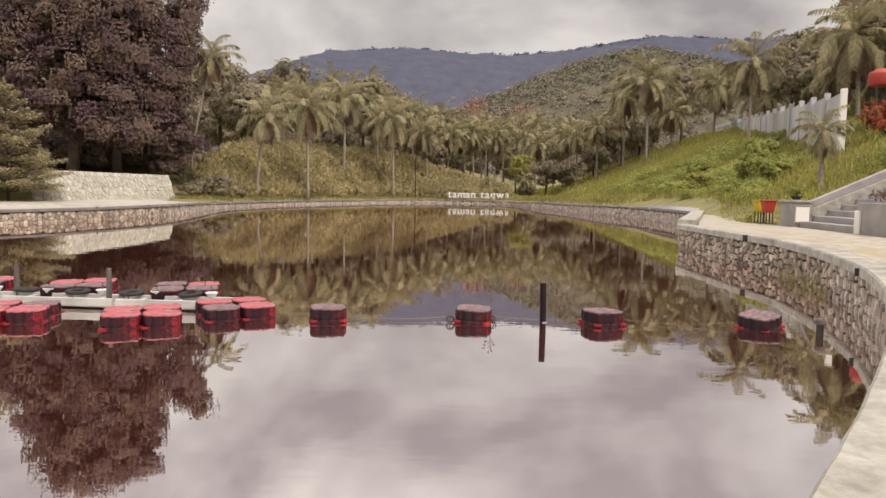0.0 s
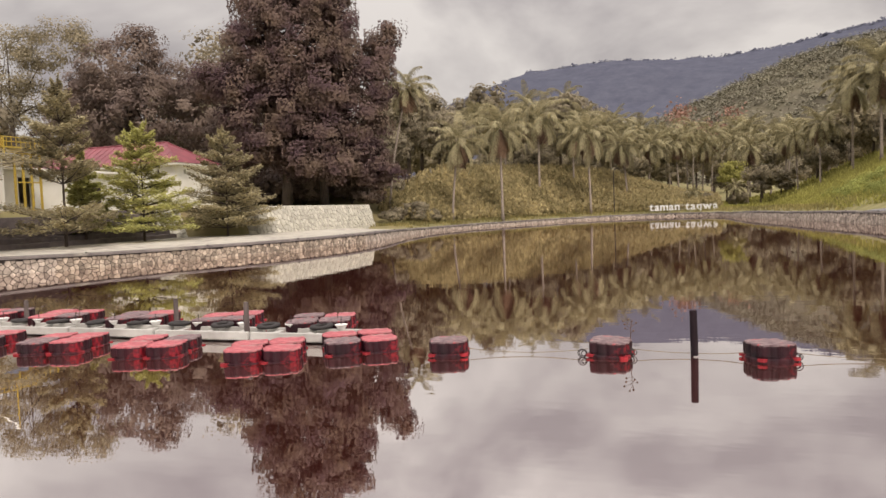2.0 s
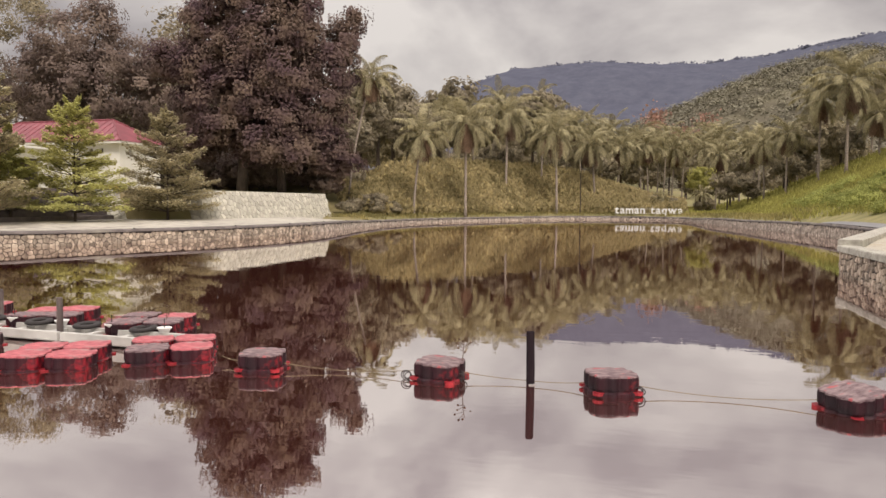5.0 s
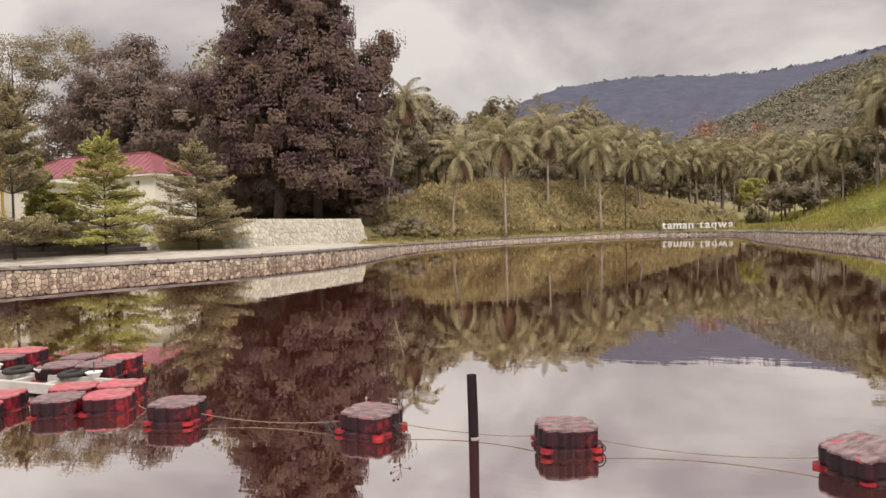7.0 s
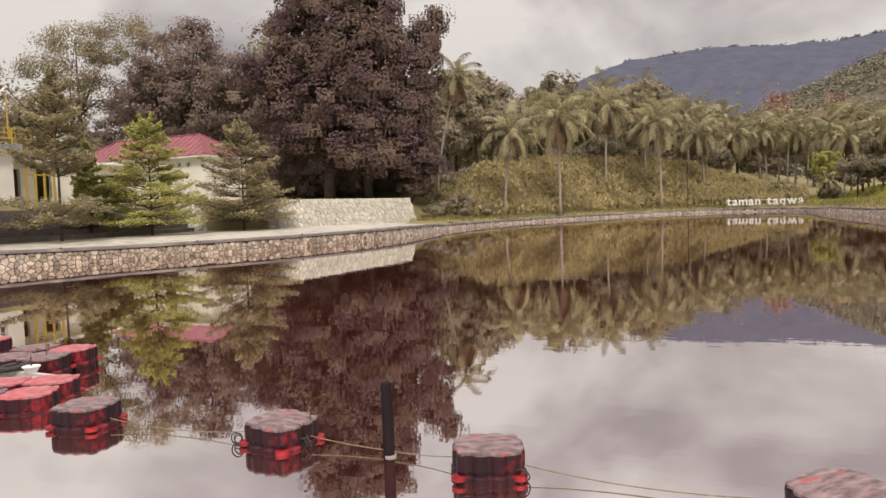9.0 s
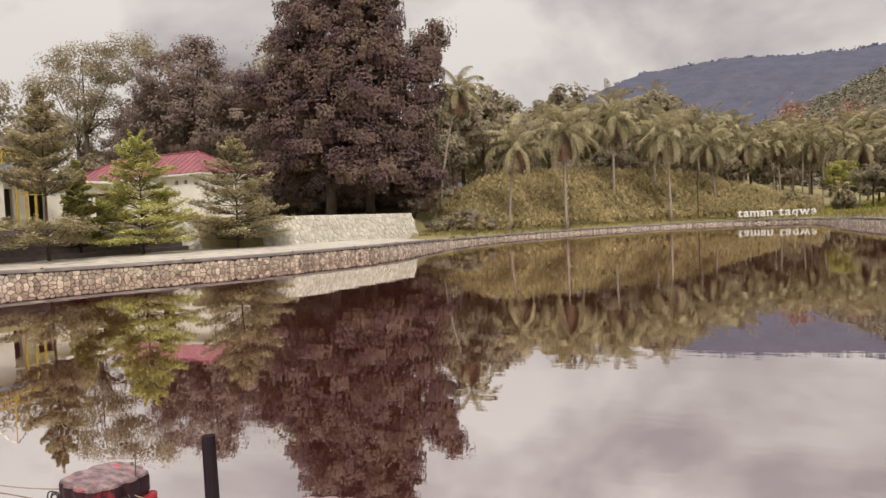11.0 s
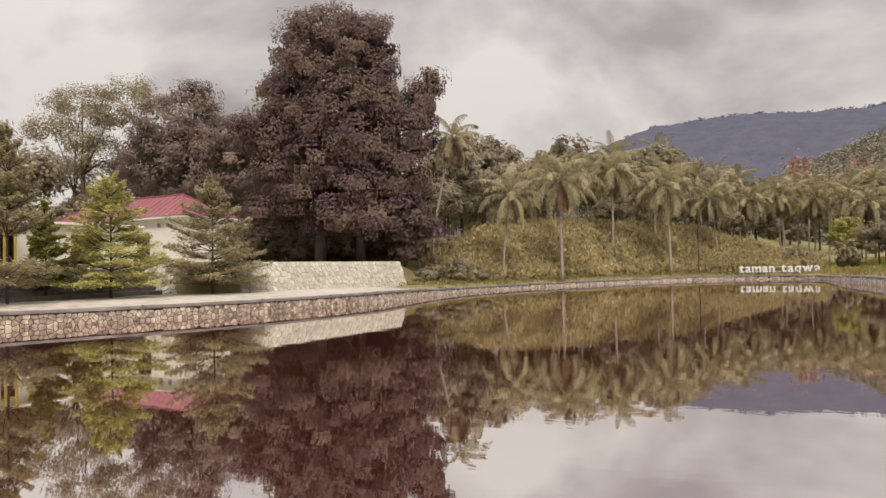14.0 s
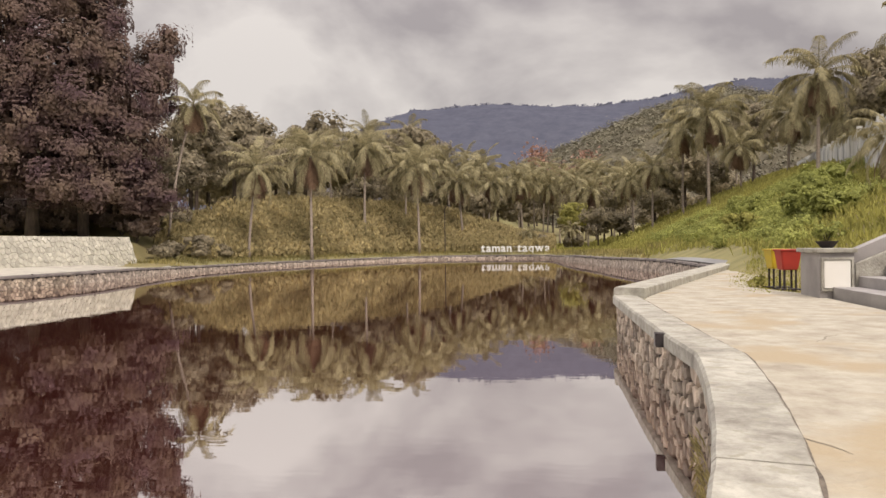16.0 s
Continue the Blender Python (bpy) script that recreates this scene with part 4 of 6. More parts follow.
# the great dark mango tree on the upper terrace
MANGO = [(-1.3, 0, 20.9, 3.6, 3.2, 2.0), (-4.2, 0.5, 19.2, 2.4, 2.6, 2.4), (2.4, 0.2, 19.6, 2.7, 2.8, 2.4), (0.2, -1.0, 18.6, 3.0, 3.0, 2.2), (-2.2, -1.2, 16.6, 3.4, 3.2, 2.2), (2.6, -0.8, 16.4, 2.6, 3.0, 2.0), (-5.0, 0.2, 14.8, 2.6, 2.8, 2.3), (3.6, -0.4, 13.9, 2.5, 2.8, 2.1),
         (7.0, 0.2, 14.2, 1.9, 2.2, 2.3), (8.0, 0, 16.2, 0.9, 1.0, 1.0), (0.0, -2.2, 13.6, 3.2, 2.8, 2.5), (-3.4, -1.6, 12.2, 2.8, 2.8, 2.2), (5.4, -0.2, 11.4, 2.7, 2.8, 2.5), (-6.0, 0, 11.2, 2.5, 2.6, 2.4), (1.8, -2.4, 10.4, 3.0, 2.6, 2.2), (-1.8, -2.4, 8.8, 3.0, 2.6, 2.3),
         (4.6, -0.8, 7.8, 2.8, 2.8, 2.5), (-5.6, -0.4, 7.9, 2.3, 2.6, 2.4), (1.4, -2.2, 6.4, 2.8, 2.4, 2.0), (-3.6, -1.6, 5.6, 2.3, 2.2, 1.7), (4.6, -1.2, 4.2, 2.6, 2.2, 2.0), (-8.4, 0.4, 11.6, 1.9, 2.0, 2.0), (-0.6, 1.6, 11.0, 4.6, 2.4, 5.6), (1.0, 1.2, 6.0, 4.0, 2.2, 3.4), (6.4, -0.6, 2.6, 2.0, 1.8, 1.6), (-0.8, -2.6, 4.2, 2.8, 1.8, 1.6), (2.6, -2.4, 3.4, 2.2, 1.6, 1.5), (-6.4, -1.0, 4.4, 2.2, 2.0, 1.6)]
mango = big_tree("mango_tree", -31.9, 63.5, MANGO, LEAF_BIG, "great dark dense mango tree above the stone wall", [(-2.3, -0.6, 4.6, 0.42), (1.2, 0.4, 5.0, 0.36)], leaf=0.29, spacing=1.6, per=200, r=0.66, seed=3)
mango.rotation_euler = (0, 0, radians(27))
big_tree("shade_tree", -55.0, 66.0, [(0, 0, 15.2, 4.6, 5, 3.2), (4.6, 0, 13.0, 3.8, 4, 2.9), (-5.2, 0, 12.4, 4.0, 4, 3.0), (1, -1.5, 10, 6.5, 4, 4.0), (9, 1, 9.6, 4.4, 4, 3.6), (2.6, 0, 17.6, 2.4, 2.6, 1.7), (9.2, 0.5, 13.0, 2.8, 3.0, 2.2), (-7.5, 0.5, 8.6, 4.4, 3.6, 3.0), (13, 0.5, 7.0, 3.6, 3.2, 3.0)],
         LEAF_DARK, "broad dark shade tree behind the white house", [(0, 0, 9, 0.42), (3, 0.5, 8, 0.3)], leaf=0.33, spacing=1.9, per=110, r=0.72, seed=5)
big_tree("sparse_tree", -70.5, 66.0, [(0, 0, 19.6, 5.2, 4, 1.3), (5.2, 0, 17.5, 3.8, 3, 1.3), (-5.5, 0, 17.2, 4.2, 3, 1.3), (1, 0, 15.0, 4.4, 3, 1.3), (-7, 1, 13, 3.8, 3, 1.4), (7.2, 0, 20.2, 3.4, 2.6, 1.1), (3.4, 0.5, 12.6, 3.4, 3, 1.2), (-3.0, 0.4, 11.4, 3.4, 3, 1.3), (10.6, 0.4, 18.4, 2.6, 2.4, 1.1)],
         LEAF_LIGHT, "tall airy tree with thin spread branches", [(0, 0, 12, 0.28), (-2.5, 0.5, 10, 0.2)], leaf=0.27, spacing=1.35, per=58, r=0.72, seed=6, core=False)
for k, (x, y, s) in enumerate([(-88, 60, 1.1), (-80, 40, 0.95), (-63, 53, 0.75), (-53, 40, 0.62), (-54, 28, 0.5), (-46, 86, 1.15), (-58, 38, 0.75), (-96, 30, 1.1), (-75, 20, 0.8), (-62, 14, 0.7), (-100, 0, 1.1), (-68, 78, 1.0), (-55, 80, 1.15)]):
    rr = np.random.default_rng(60 + k)
    bl = [(rr.uniform(-4, 4) * s, rr.uniform(-3, 3) * s, rr.uniform(6, 14) * s, rr.uniform(3, 4.6) * s, rr.uniform(3, 4) * s, rr.uniform(2.4, 3.6) * s) for _ in range(7)] + [(0, -1, 4.0 * s, 5.5 * s, 4 * s, 3.4 * s)]
    big_tree("shade_tree", x, y, bl, LEAF_DARK if k % 2 else LEAF_MID, "dense dark tree behind the buildings", [(0, 0, 7 * s, 0.35 * s)], leaf=0.5, spacing=2.2, per=30, r=0.85, seed=70 + k)

big_tree("young_tree", 8.8, 119.0, [(0, 0, 5.6, 1.9, 1.5, 1.0), (-0.7, 0, 4.5, 1.6, 1.4, 0.9), (0.9, 0.2, 4.4, 1.5, 1.4, 0.9)], GRASS, "bright yellow-green young tree among the palms", [(0, 0, 3.6, 0.12)], leaf=0.34, spacing=0.9, per=60, r=0.4, seed=9, core=False)


# variants for the woods, built once and copied
def wood_tree(seed, mat, hgt, wide, label):
    rr = np.random.default_rng(seed)
    t = thing("wood_tree", pose(0, 0, 0), label, "tree", "woodland trees")
    bl = [(rr.uniform(-0.32, 0.32) * wide, rr.uniform(-0.32, 0.32) * wide, hgt * rr.uniform(0.42, 0.88), wide * rr.uniform(0.22, 0.34), wide * rr.uniform(0.22, 0.34), wide * rr.uniform(0.17, 0.26)) for _ in range(8)]
    part("trunk", tube([(0, 0, -0.5), (0.1, 0, hgt * 0.4), (0, 0.1, hgt * 0.75)], [0.28, 0.2, 0.08], 7), BARK, t)
    pts, face = clumps(rr, bl, 1.55, 30, 0.55)
    v, f = leaf_quads(rr, pts, 0.55, aspect=0.6, droop=0.4, facing=face)
    v2, f2 = leaf_quads(rr, np.concatenate([np.array(b[:3]) + np.clip(rr.normal(size=(60, 3)), -1.7, 1.7) * np.array(b[3:]) * 0.4 for b in bl]), 1.0, aspect=0.7)
    v, f = np.concatenate([v, v2]), np.concatenate([f, f2 + len(v)])
    mesh("crown", v, f, mat, t)
    return t


WOOD = [wood_tree(90, LEAF_MID, 11, 8.5, "green woodland tree with a ragged crown"), wood_tree(91, LEAF_LIGHT, 10, 8, "light olive woodland tree"), wood_tree(92, LEAF_MID, 13, 9.5, "dark tall woodland tree"), wood_tree(93, LEAF_MID, 8, 7.5, "low spreading woodland tree")]
spots = []
rr = random.Random(17)
for x, y, s in [(-33, 123, 1.6), (-26, 127, 1.35), (-40, 112, 1.3), (-46, 100, 1.25), (-37, 98, 1.0), (-30, 103, 0.95), (-33, 87, 0.85), (-38, 84, 1.0), (-29.5, 79, 0.6), (-22, 115, 1.1), (-15, 126, 1.1), (-10, 132, 1.0), (-29, 94, 0.85), (-42, 78, 0.9), (-25.5, 88, 0.62),
                (-50, 118, 1.5), (-57, 106, 1.4), (-44, 130, 1.6), (-20, 140, 1.2), (-4, 145, 1.0), (20, 118, 0.75), (24, 116, 0.8), (14, 131, 0.7), (28, 122, 0.8), (9, 138, 0.65), (19.5, 112, 0.5), (33, 116, 0.8), (-12, 111, 0.55), (-18, 103, 0.55), (-5, 114, 0.5), (12, 113, 0.45), (15.5, 120, 0.5), (-36, 72, 0.6), (-41, 75, 0.7), (-47, 73, 0.65), (-31, 76, 0.7), (-53, 76, 0.7), (-60, 78, 0.8), (-68, 76, 0.8), (-45, 66, 0.5), (-76, 72, 0.8), (-50, 62, 0.5), (-58, 56, 0.55), (-64, 48, 0.6), (-52, 46, 0.5),
                (44, 100, 0.9), (40, 92, 0.8), (36, 84, 0.75), (33, 74, 0.7), (36, 66, 0.8), (42, 76, 1.0), (30, 57, 0.55), (34, 54, 0.7), (48, 88, 1.1), (50, 110, 1.1), (40, 60, 1.0), (45, 45, 1.0), (38, 42, 0.8), (55, 70, 1.3), (30, 40, 0.5)]:
    spots.append((x, y, s))
for _ in range(50):
    spots.append((rr.uniform(-95, 75), rr.uniform(150, 260), rr.uniform(0.8, 1.3)))
for k, (x, y, s) in enumerate(spots):
    g = ground_at(x, y)
    m = pose(x, y, g, 0, 0, rr.uniform(0, 360)) @ Matrix.Scale(s, 4)
    ob = copy_thing(WOOD[k % 4], m)
    ob.scale = (s, s, s)
for t in WOOD:
    t.matrix_world = pose(-60 + 9 * WOOD.index(t), 150, ground_at(-60 + 9 * WOOD.index(t), 150))


# ---- young tiered trees of the plaza ----
def tier_tree(x, y, hgt, wide, mat, seed, skirt=0.9, label="", foot=None, bare=(2.0, 2.0)):
    z0 = ground_at(x, y) + 0.04 if foot is None else foot
    t = thing("tiered_tree", pose(x, y, z0), label, "tree", "young plaza trees")
    rng = np.random.default_rng(seed)
    bm = tube([(0, 0, -0.2), (0.05, 0, hgt * 0.4), (0, 0.04, hgt * 0.95)], [0.085, 0.05, 0.015], 8)
    pts = []
    tiers = 12
    for k in range(tiers):
        u = k / (tiers - 1)
        if bare[0] < u < bare[1]:
            continue
        z = hgt * (0.10 + 0.86 * u)
        rad = wide * (1.02 * (1 - u) ** 0.72 + 0.13) * (skirt if k < 2 else 1) * rng.uniform(0.85, 1.12)
        for b in range(7):
            a = 2 * math.pi * (b + rng.uniform(-0.3, 0.3)) / 7 + k * 0.7
            ln = rad * rng.uniform(0.65, 1.12)
            rise = hgt * 0.085 * rng.uniform(0.2, 1.5)
            tip = np.array([math.cos(a) * ln, math.sin(a) * ln, z + rise])
            tube([(0, 0, z - 0.1), (tip[0] * 0.55, tip[1] * 0.55, z + rise * 0.35), tuple(tip)], [0.03, 0.02, 0.006], 5, bm)
            m = int(300 * ln / wide + 90)
            uu = rng.uniform(0.35, 1.04, m)
            w = (0.12 + 0.30 * np.sin(np.pi * np.minimum(uu, 1))) * ln
            off = rng.normal(size=m) * w * 0.5
            q = np.stack([math.cos(a) * ln * uu - math.sin(a) * off, math.sin(a) * ln * uu + math.cos(a) * off, z + rise * uu + rng.normal(size=m) * 0.07 * hgt / 6], 1)
            pts.append(q)
    part("trunk", bm, BARK, t, smooth=True)
    v, f = leaf_quads(rng, np.concatenate(pts), 0.18, flat=0.35, aspect=0.55)
    mesh("crown", v, f, mat, t)
    return t


tier_tree(-28.3, 36.1, 6.4, 3.0, LEAF_YOUNG, 21, foot=0.80, label="young tiered tree with bright yellow-green leaves on the plaza")
tier_tree(-28.4, 30.5, 8.0, 2.5, LEAF_YOUNG2, 22, 1.0, foot=0.80, bare=(0.12, 0.34), label="slender dark tiered tree with a bushy skirt on the plaza")
tier_tree(-26.6, 41.8, 6.5, 3.2, LEAF_YOUNG2, 23, foot=0.80, label="spreading olive tiered tree before the stone wall")
tier_tree(-30.2, 24.2, 7.3, 4.1, LEAF_YOUNG2, 24, 0.5, label="wide feathery tiered tree growing from a stone planter", foot=1.95)
tier_tree(-31.9, 18.2, 6.6, 3.4, LEAF_YOUNG2, 25, 0.6, foot=2.3, label="wide feathery tiered tree growing beside the planter")
tier_tree(-30.1, 33.6, 4.6, 1.3, LEAF_YOUNG, 26, foot=1.05, label="small bright yellow-green tiered tree by the steps")


# ---- retaining wall and steps of the left bank ----
def wall_top(p):
    return 2.72


RETAIN = [Vector(p) for p in ((-31.2, 40.8), (-29.6, 42.3), (-25.6, 44.2), (-24.9, 46.5), (-24.75, 54.0), (-24.6, 61.6), (-27.0, 63.6), (-33, 65.0))][::-1]

for k in range(7):
    z1 = 0.84 + 0.27 * (k + 1)
    x0 = -29.9 - 0.42 * k
    bm = box(x0 - 0.55, 26.0, 0.4, x0, 41.0 - 0.1 * k, z1, 0.015)
    tagged(part("step", bm, DARKSTEP), "long dark stone step up from the plaza", "step", "plaza steps", kind="structure")


def planter(x0, y0, x1, y1, z0, z1, mat, label, soil=True):
    t = thing("planter", pose(0, 0, 0), label, "planter", "stone planters")
    w = 0.25
    for a in ((x0, y0, x1, y0 + w), (x0, y1 - w, x1, y1), (x0, y0 + w, x0 + w, y1 - w), (x1 - w, y0 + w, x1, y1 - w)):
        part("side", box(a[0], a[1], z0, a[2], a[3], z1, 0.02), mat, t)
    if soil:
        part("soil", box(x0 + w, y0 + w, z0, x1 - w, y1 - w, z1 - 0.08), SOIL, t, "dark planted soil")
    return t


planter(-32.0, 20.4, -28.1, 25.4, 0.4, 2.14, PALESTONE, "pale limestone planter box on the plaza edge")
planter(-33.6, 16.4, -30.3, 20.38, 0.4, 2.6, PALESTONE, "tall pale limestone planter wall on the plaza")
planter(-33.6, 25.2, -31.0, 28.4, 0.4, 2.85, PALESTONE, "low pale stone planter beside the steps")


# ---- buildings ----
def wall_with_holes(x, y0, y1, z0, z1, holes, thick, mat, parent, axis="x"):
    """A wall panel (in the plane x = const, or y = const) cut through by rectangular or arched holes (a, b, low, high, arch)."""
    cols, rows = {y0, y1}, {z0, z1}
    for a, b, lo, hi, arch in holes:
        cols |= {a, b}
        rows |= {lo, hi}
        if arch:
            r, c = (b - a) / 2, (a + b) / 2
            cols |= {c - r * math.cos(math.pi * k / 14) for k in range(15)}
            rows |= {hi - r + r * math.sin(math.pi * (k + 0.5) / 14) for k in range(7)}
    cols, rows = sorted({round(q, 4) for q in cols}), sorted({round(q, 4) for q in rows})

    def solid(i, j):
        if not (0 <= i < len(cols) - 1 and 0 <= j < len(rows) - 1):
            return False
        p, q = (cols[i] + cols[i + 1]) / 2, (rows[j] + rows[j + 1]) / 2
        for a, b, lo, hi, arch in holes:
            if a < p < b and lo < q < hi:
                r = (b - a) / 2
                if not arch or q < hi - r or (p - (a + b) / 2) ** 2 + (q - hi + r) ** 2 < r * r:
                    return False
        return True

    bm = bmesh.new()
    made = {}

    def vert(i, j, back):
        if (i, j, back) not in made:
            u = (x - thick if axis == "x" else x + thick) if back else x
            made[i, j, back] = bm.verts.new((u, cols[i], rows[j]) if axis == "x" else (cols[i], u, rows[j]))
        return made[i, j, back]

    for i in range(len(cols) - 1):
        for j in range(len(rows) - 1):
            if not solid(i, j):
                continue
            ring = [(i, j), (i + 1, j), (i + 1, j + 1), (i, j + 1)]
            bm.faces.new([vert(*q, False) for q in ring])
            bm.faces.new([vert(*q, True) for q in ring[::-1]])
            for k, (di, dj) in enumerate(((0, -1), (1, 0), (0, 1), (-1, 0))):
                if not solid(i + di, j + dj):
                    p, q = ring[k], ring[(k + 1) % 4]
                    bm.faces.new((vert(*q, False), vert(*p, False), vert(*p, True), vert(*q, True)))
    bmesh.ops.recalc_face_normals(bm, faces=bm.faces)
    return part("wall", bm, mat, parent)


house = thing("house", pose(0, 0, 0), "white plastered house with a hipped red roof", "house")
HX0, HX1, HY0, HY1, HZ0, HZ1 = -47.6, -34.2, 46.8, 51.2, 2.7, 6.05
vents = [(HX1 - 1.7, HX1 - 1.4, 5.45, 5.75, False), (HX1 - 2.6, HX1 - 2.3, 5.45, 5.75, False), (HX1 - 4.6, HX1 - 4.3, 5.45, 5.75, False), (HX1 - 7.6, HX1 - 7.3, 5.45, 5.75, False), (HX1 - 11.6, HX1 - 11.3, 5.45, 5.75, False)]
wall_with_holes(HY0, HX0, HX1, HZ0, HZ1, [(HX1 - 6.2, HX1 - 3.4, 3.1, 5.1, False)] + vents, 0.2, WHITE, house, "y")
wall_with_holes(HX1, HY0 + 0.2, HY1, HZ0, HZ1, [(HY0 + 1.0, HY0 + 1.3, 5.45, 5.75, False), (HY0 + 3.0, HY0 + 3.3, 5.45, 5.75, False)], 0.2, WHITE, house)
part("wall", box(HX0, HY1 - 0.2, HZ0, HX1 - 0.2, HY1, HZ1), WHITE, house)
part("wall", box(HX0, HY0 + 0.2, HZ0, HX0 + 0.2, HY1 - 0.2, HZ1), WHITE, house)
part("inner_wall", box(HX0 + 0.3, HY0 + 1.4, HZ0, HX1 - 0.3, HY0 + 1.5, HZ1 - 0.1), GREYIN, house, "shaded grey inner wall")
part("door_frame", box(HX1 - 6.35, HY0 - 0.06, HZ0, HX1 - 6.2, HY0 - 0.003, 5.2), WHITE, house)
part("base_band", box(HX0, HY0 - 0.05, HZ0, HX1 + 0.05, HY0 - 0.003, 3.15), YELLOW, house, "yellow painted base band")
part("eave", box(HX0 - 0.5, HY0 - 0.5, HZ1, HX1 + 0.5, HY1 + 0.5, HZ1 + 0.16, 0.02), WHITE, house, "white eave board")
e0, e1, f0, f1, zr = HX0 - 0.55, HX1 + 0.55, HY0 - 0.55, HY1 + 0.55, 8.0
ym = (f0 + f1) / 2
rv = [(e0, f0, HZ1 + 0.17), (e1, f0, HZ1 + 0.17), (e1, f1, HZ1 + 0.17), (e0, f1, HZ1 + 0.17), (e0 + 2.9, ym, zr), (e1 - 2.9, ym, zr)]
roof = mesh("roof", rv, [(0, 1, 5, 4), (1, 2, 5), (2, 3, 4, 5), (3, 0, 4), (3, 2, 1, 0)], ROOF, house, "red metal sheet roof")
for a, b in ((4, 5), (1, 5), (0, 4), (2, 5)):
    part("ridge_cap", tube([Vector(rv[a]) + Vector((0, 0, 0.03)), Vector(rv[b]) + Vector((0, 0, 0.03))], [0.06, 0.06], 6), ROOF, roof)
for k in range(24):
    u = (k + 0.5) / 24
    p0 = Vector(rv[0]).lerp(Vector(rv[1]), u)
    xx = p0.x
    t = min(1, (xx - e0) / 2.9, (e1 - xx) / 2.9)
    p1 = Vector((xx, f0 + (ym - f0) * t, HZ1 + 0.17 + (zr - HZ1 - 0.17) * t))
    part("seam", tube([p0 + Vector((0, 0, 0.015)), p1 + Vector((0, 0, 0.015))], [0.022, 0.022], 4), ROOF, roof)

prayer = thing("prayer_hall", pose(0, 0, 0), "white flat-roofed hall with arched openings and blue fascia", "building")
arches = [(24.62 - 2.0 * k, 25.98 - 2.0 * k, 2.8, 5.1, True) for k in range(4)]
wall_with_holes(-34.0, 16.0, 27.6, 2.7, 5.9, arches, 0.3, WHITE, prayer)
wall_with_holes(-34.0, 27.6, 32.1, 2.7, 5.75, [(28.6, 29.5, 3.4, 5.2, False), (30.4, 31.2, 3.4, 5.2, False)], 0.3, WHITE, prayer)
part("wall", box(-44.0, 31.8, 2.7, -34.3, 32.1, 5.75), WHITE, prayer)
part("inner_wall", box(-37.1, 16.0, 2.7, -37.0, 31.7, 5.8), GREYIN, prayer, "shaded inner wall behind the arches")
part("roof_slab", box(-44.4, 15.6, 5.9, -33.5, 27.6, 6.1, 0.02), WHITE, prayer)
part("fascia", box(-33.5, 15.6, 5.92, -33.42, 27.6, 6.12), BLUE, prayer, "blue painted fascia strip")
part("roof_slab", box(-44.4, 27.6, 5.75, -33.6, 32.4, 5.95, 0.02), WHITE, prayer)
part("fascia", box(-33.6, 27.7, 5.80, -33.52, 32.4, 6.0), BLUE, prayer)
for y in (28.6, 30.4):
    for q in range(3):
        part("window_bar", box(-34.12, y + 0.12 + 0.28 * q, 3.4, -34.08, y + 0.17 + 0.28 * q, 5.2), WHITE, prayer)
    for q in range(4):
        part("window_bar", box(-34.12, y, 3.6 + 0.42 * q, -34.08, y + 0.85, 3.65 + 0.42 * q), WHITE, prayer)
for k in range(3):
    y = 24.3 - 2.0 * k
    part("pilaster", box(-33.998, y - 0.14, 2.7, -33.86, y + 0.14, 5.88, 0.02), WHITE, prayer)

gate = thing("gate_tower", pose(0, 0, 0), "yellow metal gate frame with railed top and mast", "gate")
for y in (32.7, 33.25, 33.8, 34.4):
    part("post", box(-33.9, y - 0.05, 2.7, -33.8, y + 0.05, 6.0), YELLOW, gate)
for z in (2.85, 4.4, 6.0):
    part("rail", box(-33.88, 32.6, z, -33.82, 34.5, z + 0.07), YELLOW, gate)
part("balcony", box(-35.4, 29.2, 6.28, -33.5, 34.5, 6.36), YELLOW, gate, "yellow balcony floor")
for z in (6.6, 6.85):
    part("rail", box(-33.55, 29.2, z, -33.50, 34.5, z + 0.05), YELLOW, gate)
for k in range(18):
    y = 29.25 + 0.305 * k
    part("baluster", box(-33.54, y, 6.36, -33.51, y + 0.03, 6.85), YELLOW, gate)
for y in (29.3, 31.8, 34.4):
    part("post", box(-33.56, y - 0.04, 5.95, -33.49, y + 0.04, 6.9), YELLOW, gate)
part("mast", tube([(-33.7, 31.75, 6.3), (-33.7, 31.75, 9.1)], [0.04, 0.03], 6), YELLOW, gate)
part("stay", tube([(-33.7, 31.75, 9.05), (-33.6, 28.7, 6.3)], [0.045, 0.045], 6), WHITE, gate, "pale sloping stay")
part("stay", tube([(-33.7, 31.75, 9.05), (-33.6, 34.45, 6.5)], [0.02, 0.02], 6), METALDK, gate)

annex = thing("annex", pose(0, 0, 0), "low white annex wall with dark doorways", "building")
wall_with_holes(-36.2, 32.1, 44.5, 2.7, 5.3, [(33.0, 34.0, 2.75, 4.9, False), (35.0, 36.0, 2.75, 4.9, False), (39.5, 41.8, 2.75, 4.7, False)], 0.25, WHITE, annex)
part("inner_wall", box(-38.6, 32.1, 2.7, -38.5, 44.5, 5.25), GREYIN, annex, "shaded inner wall")
part("roof_slab", box(-39.0, 32.1, 5.3, -35.8, 44.8, 5.45, 0.02), WHITE, annex)

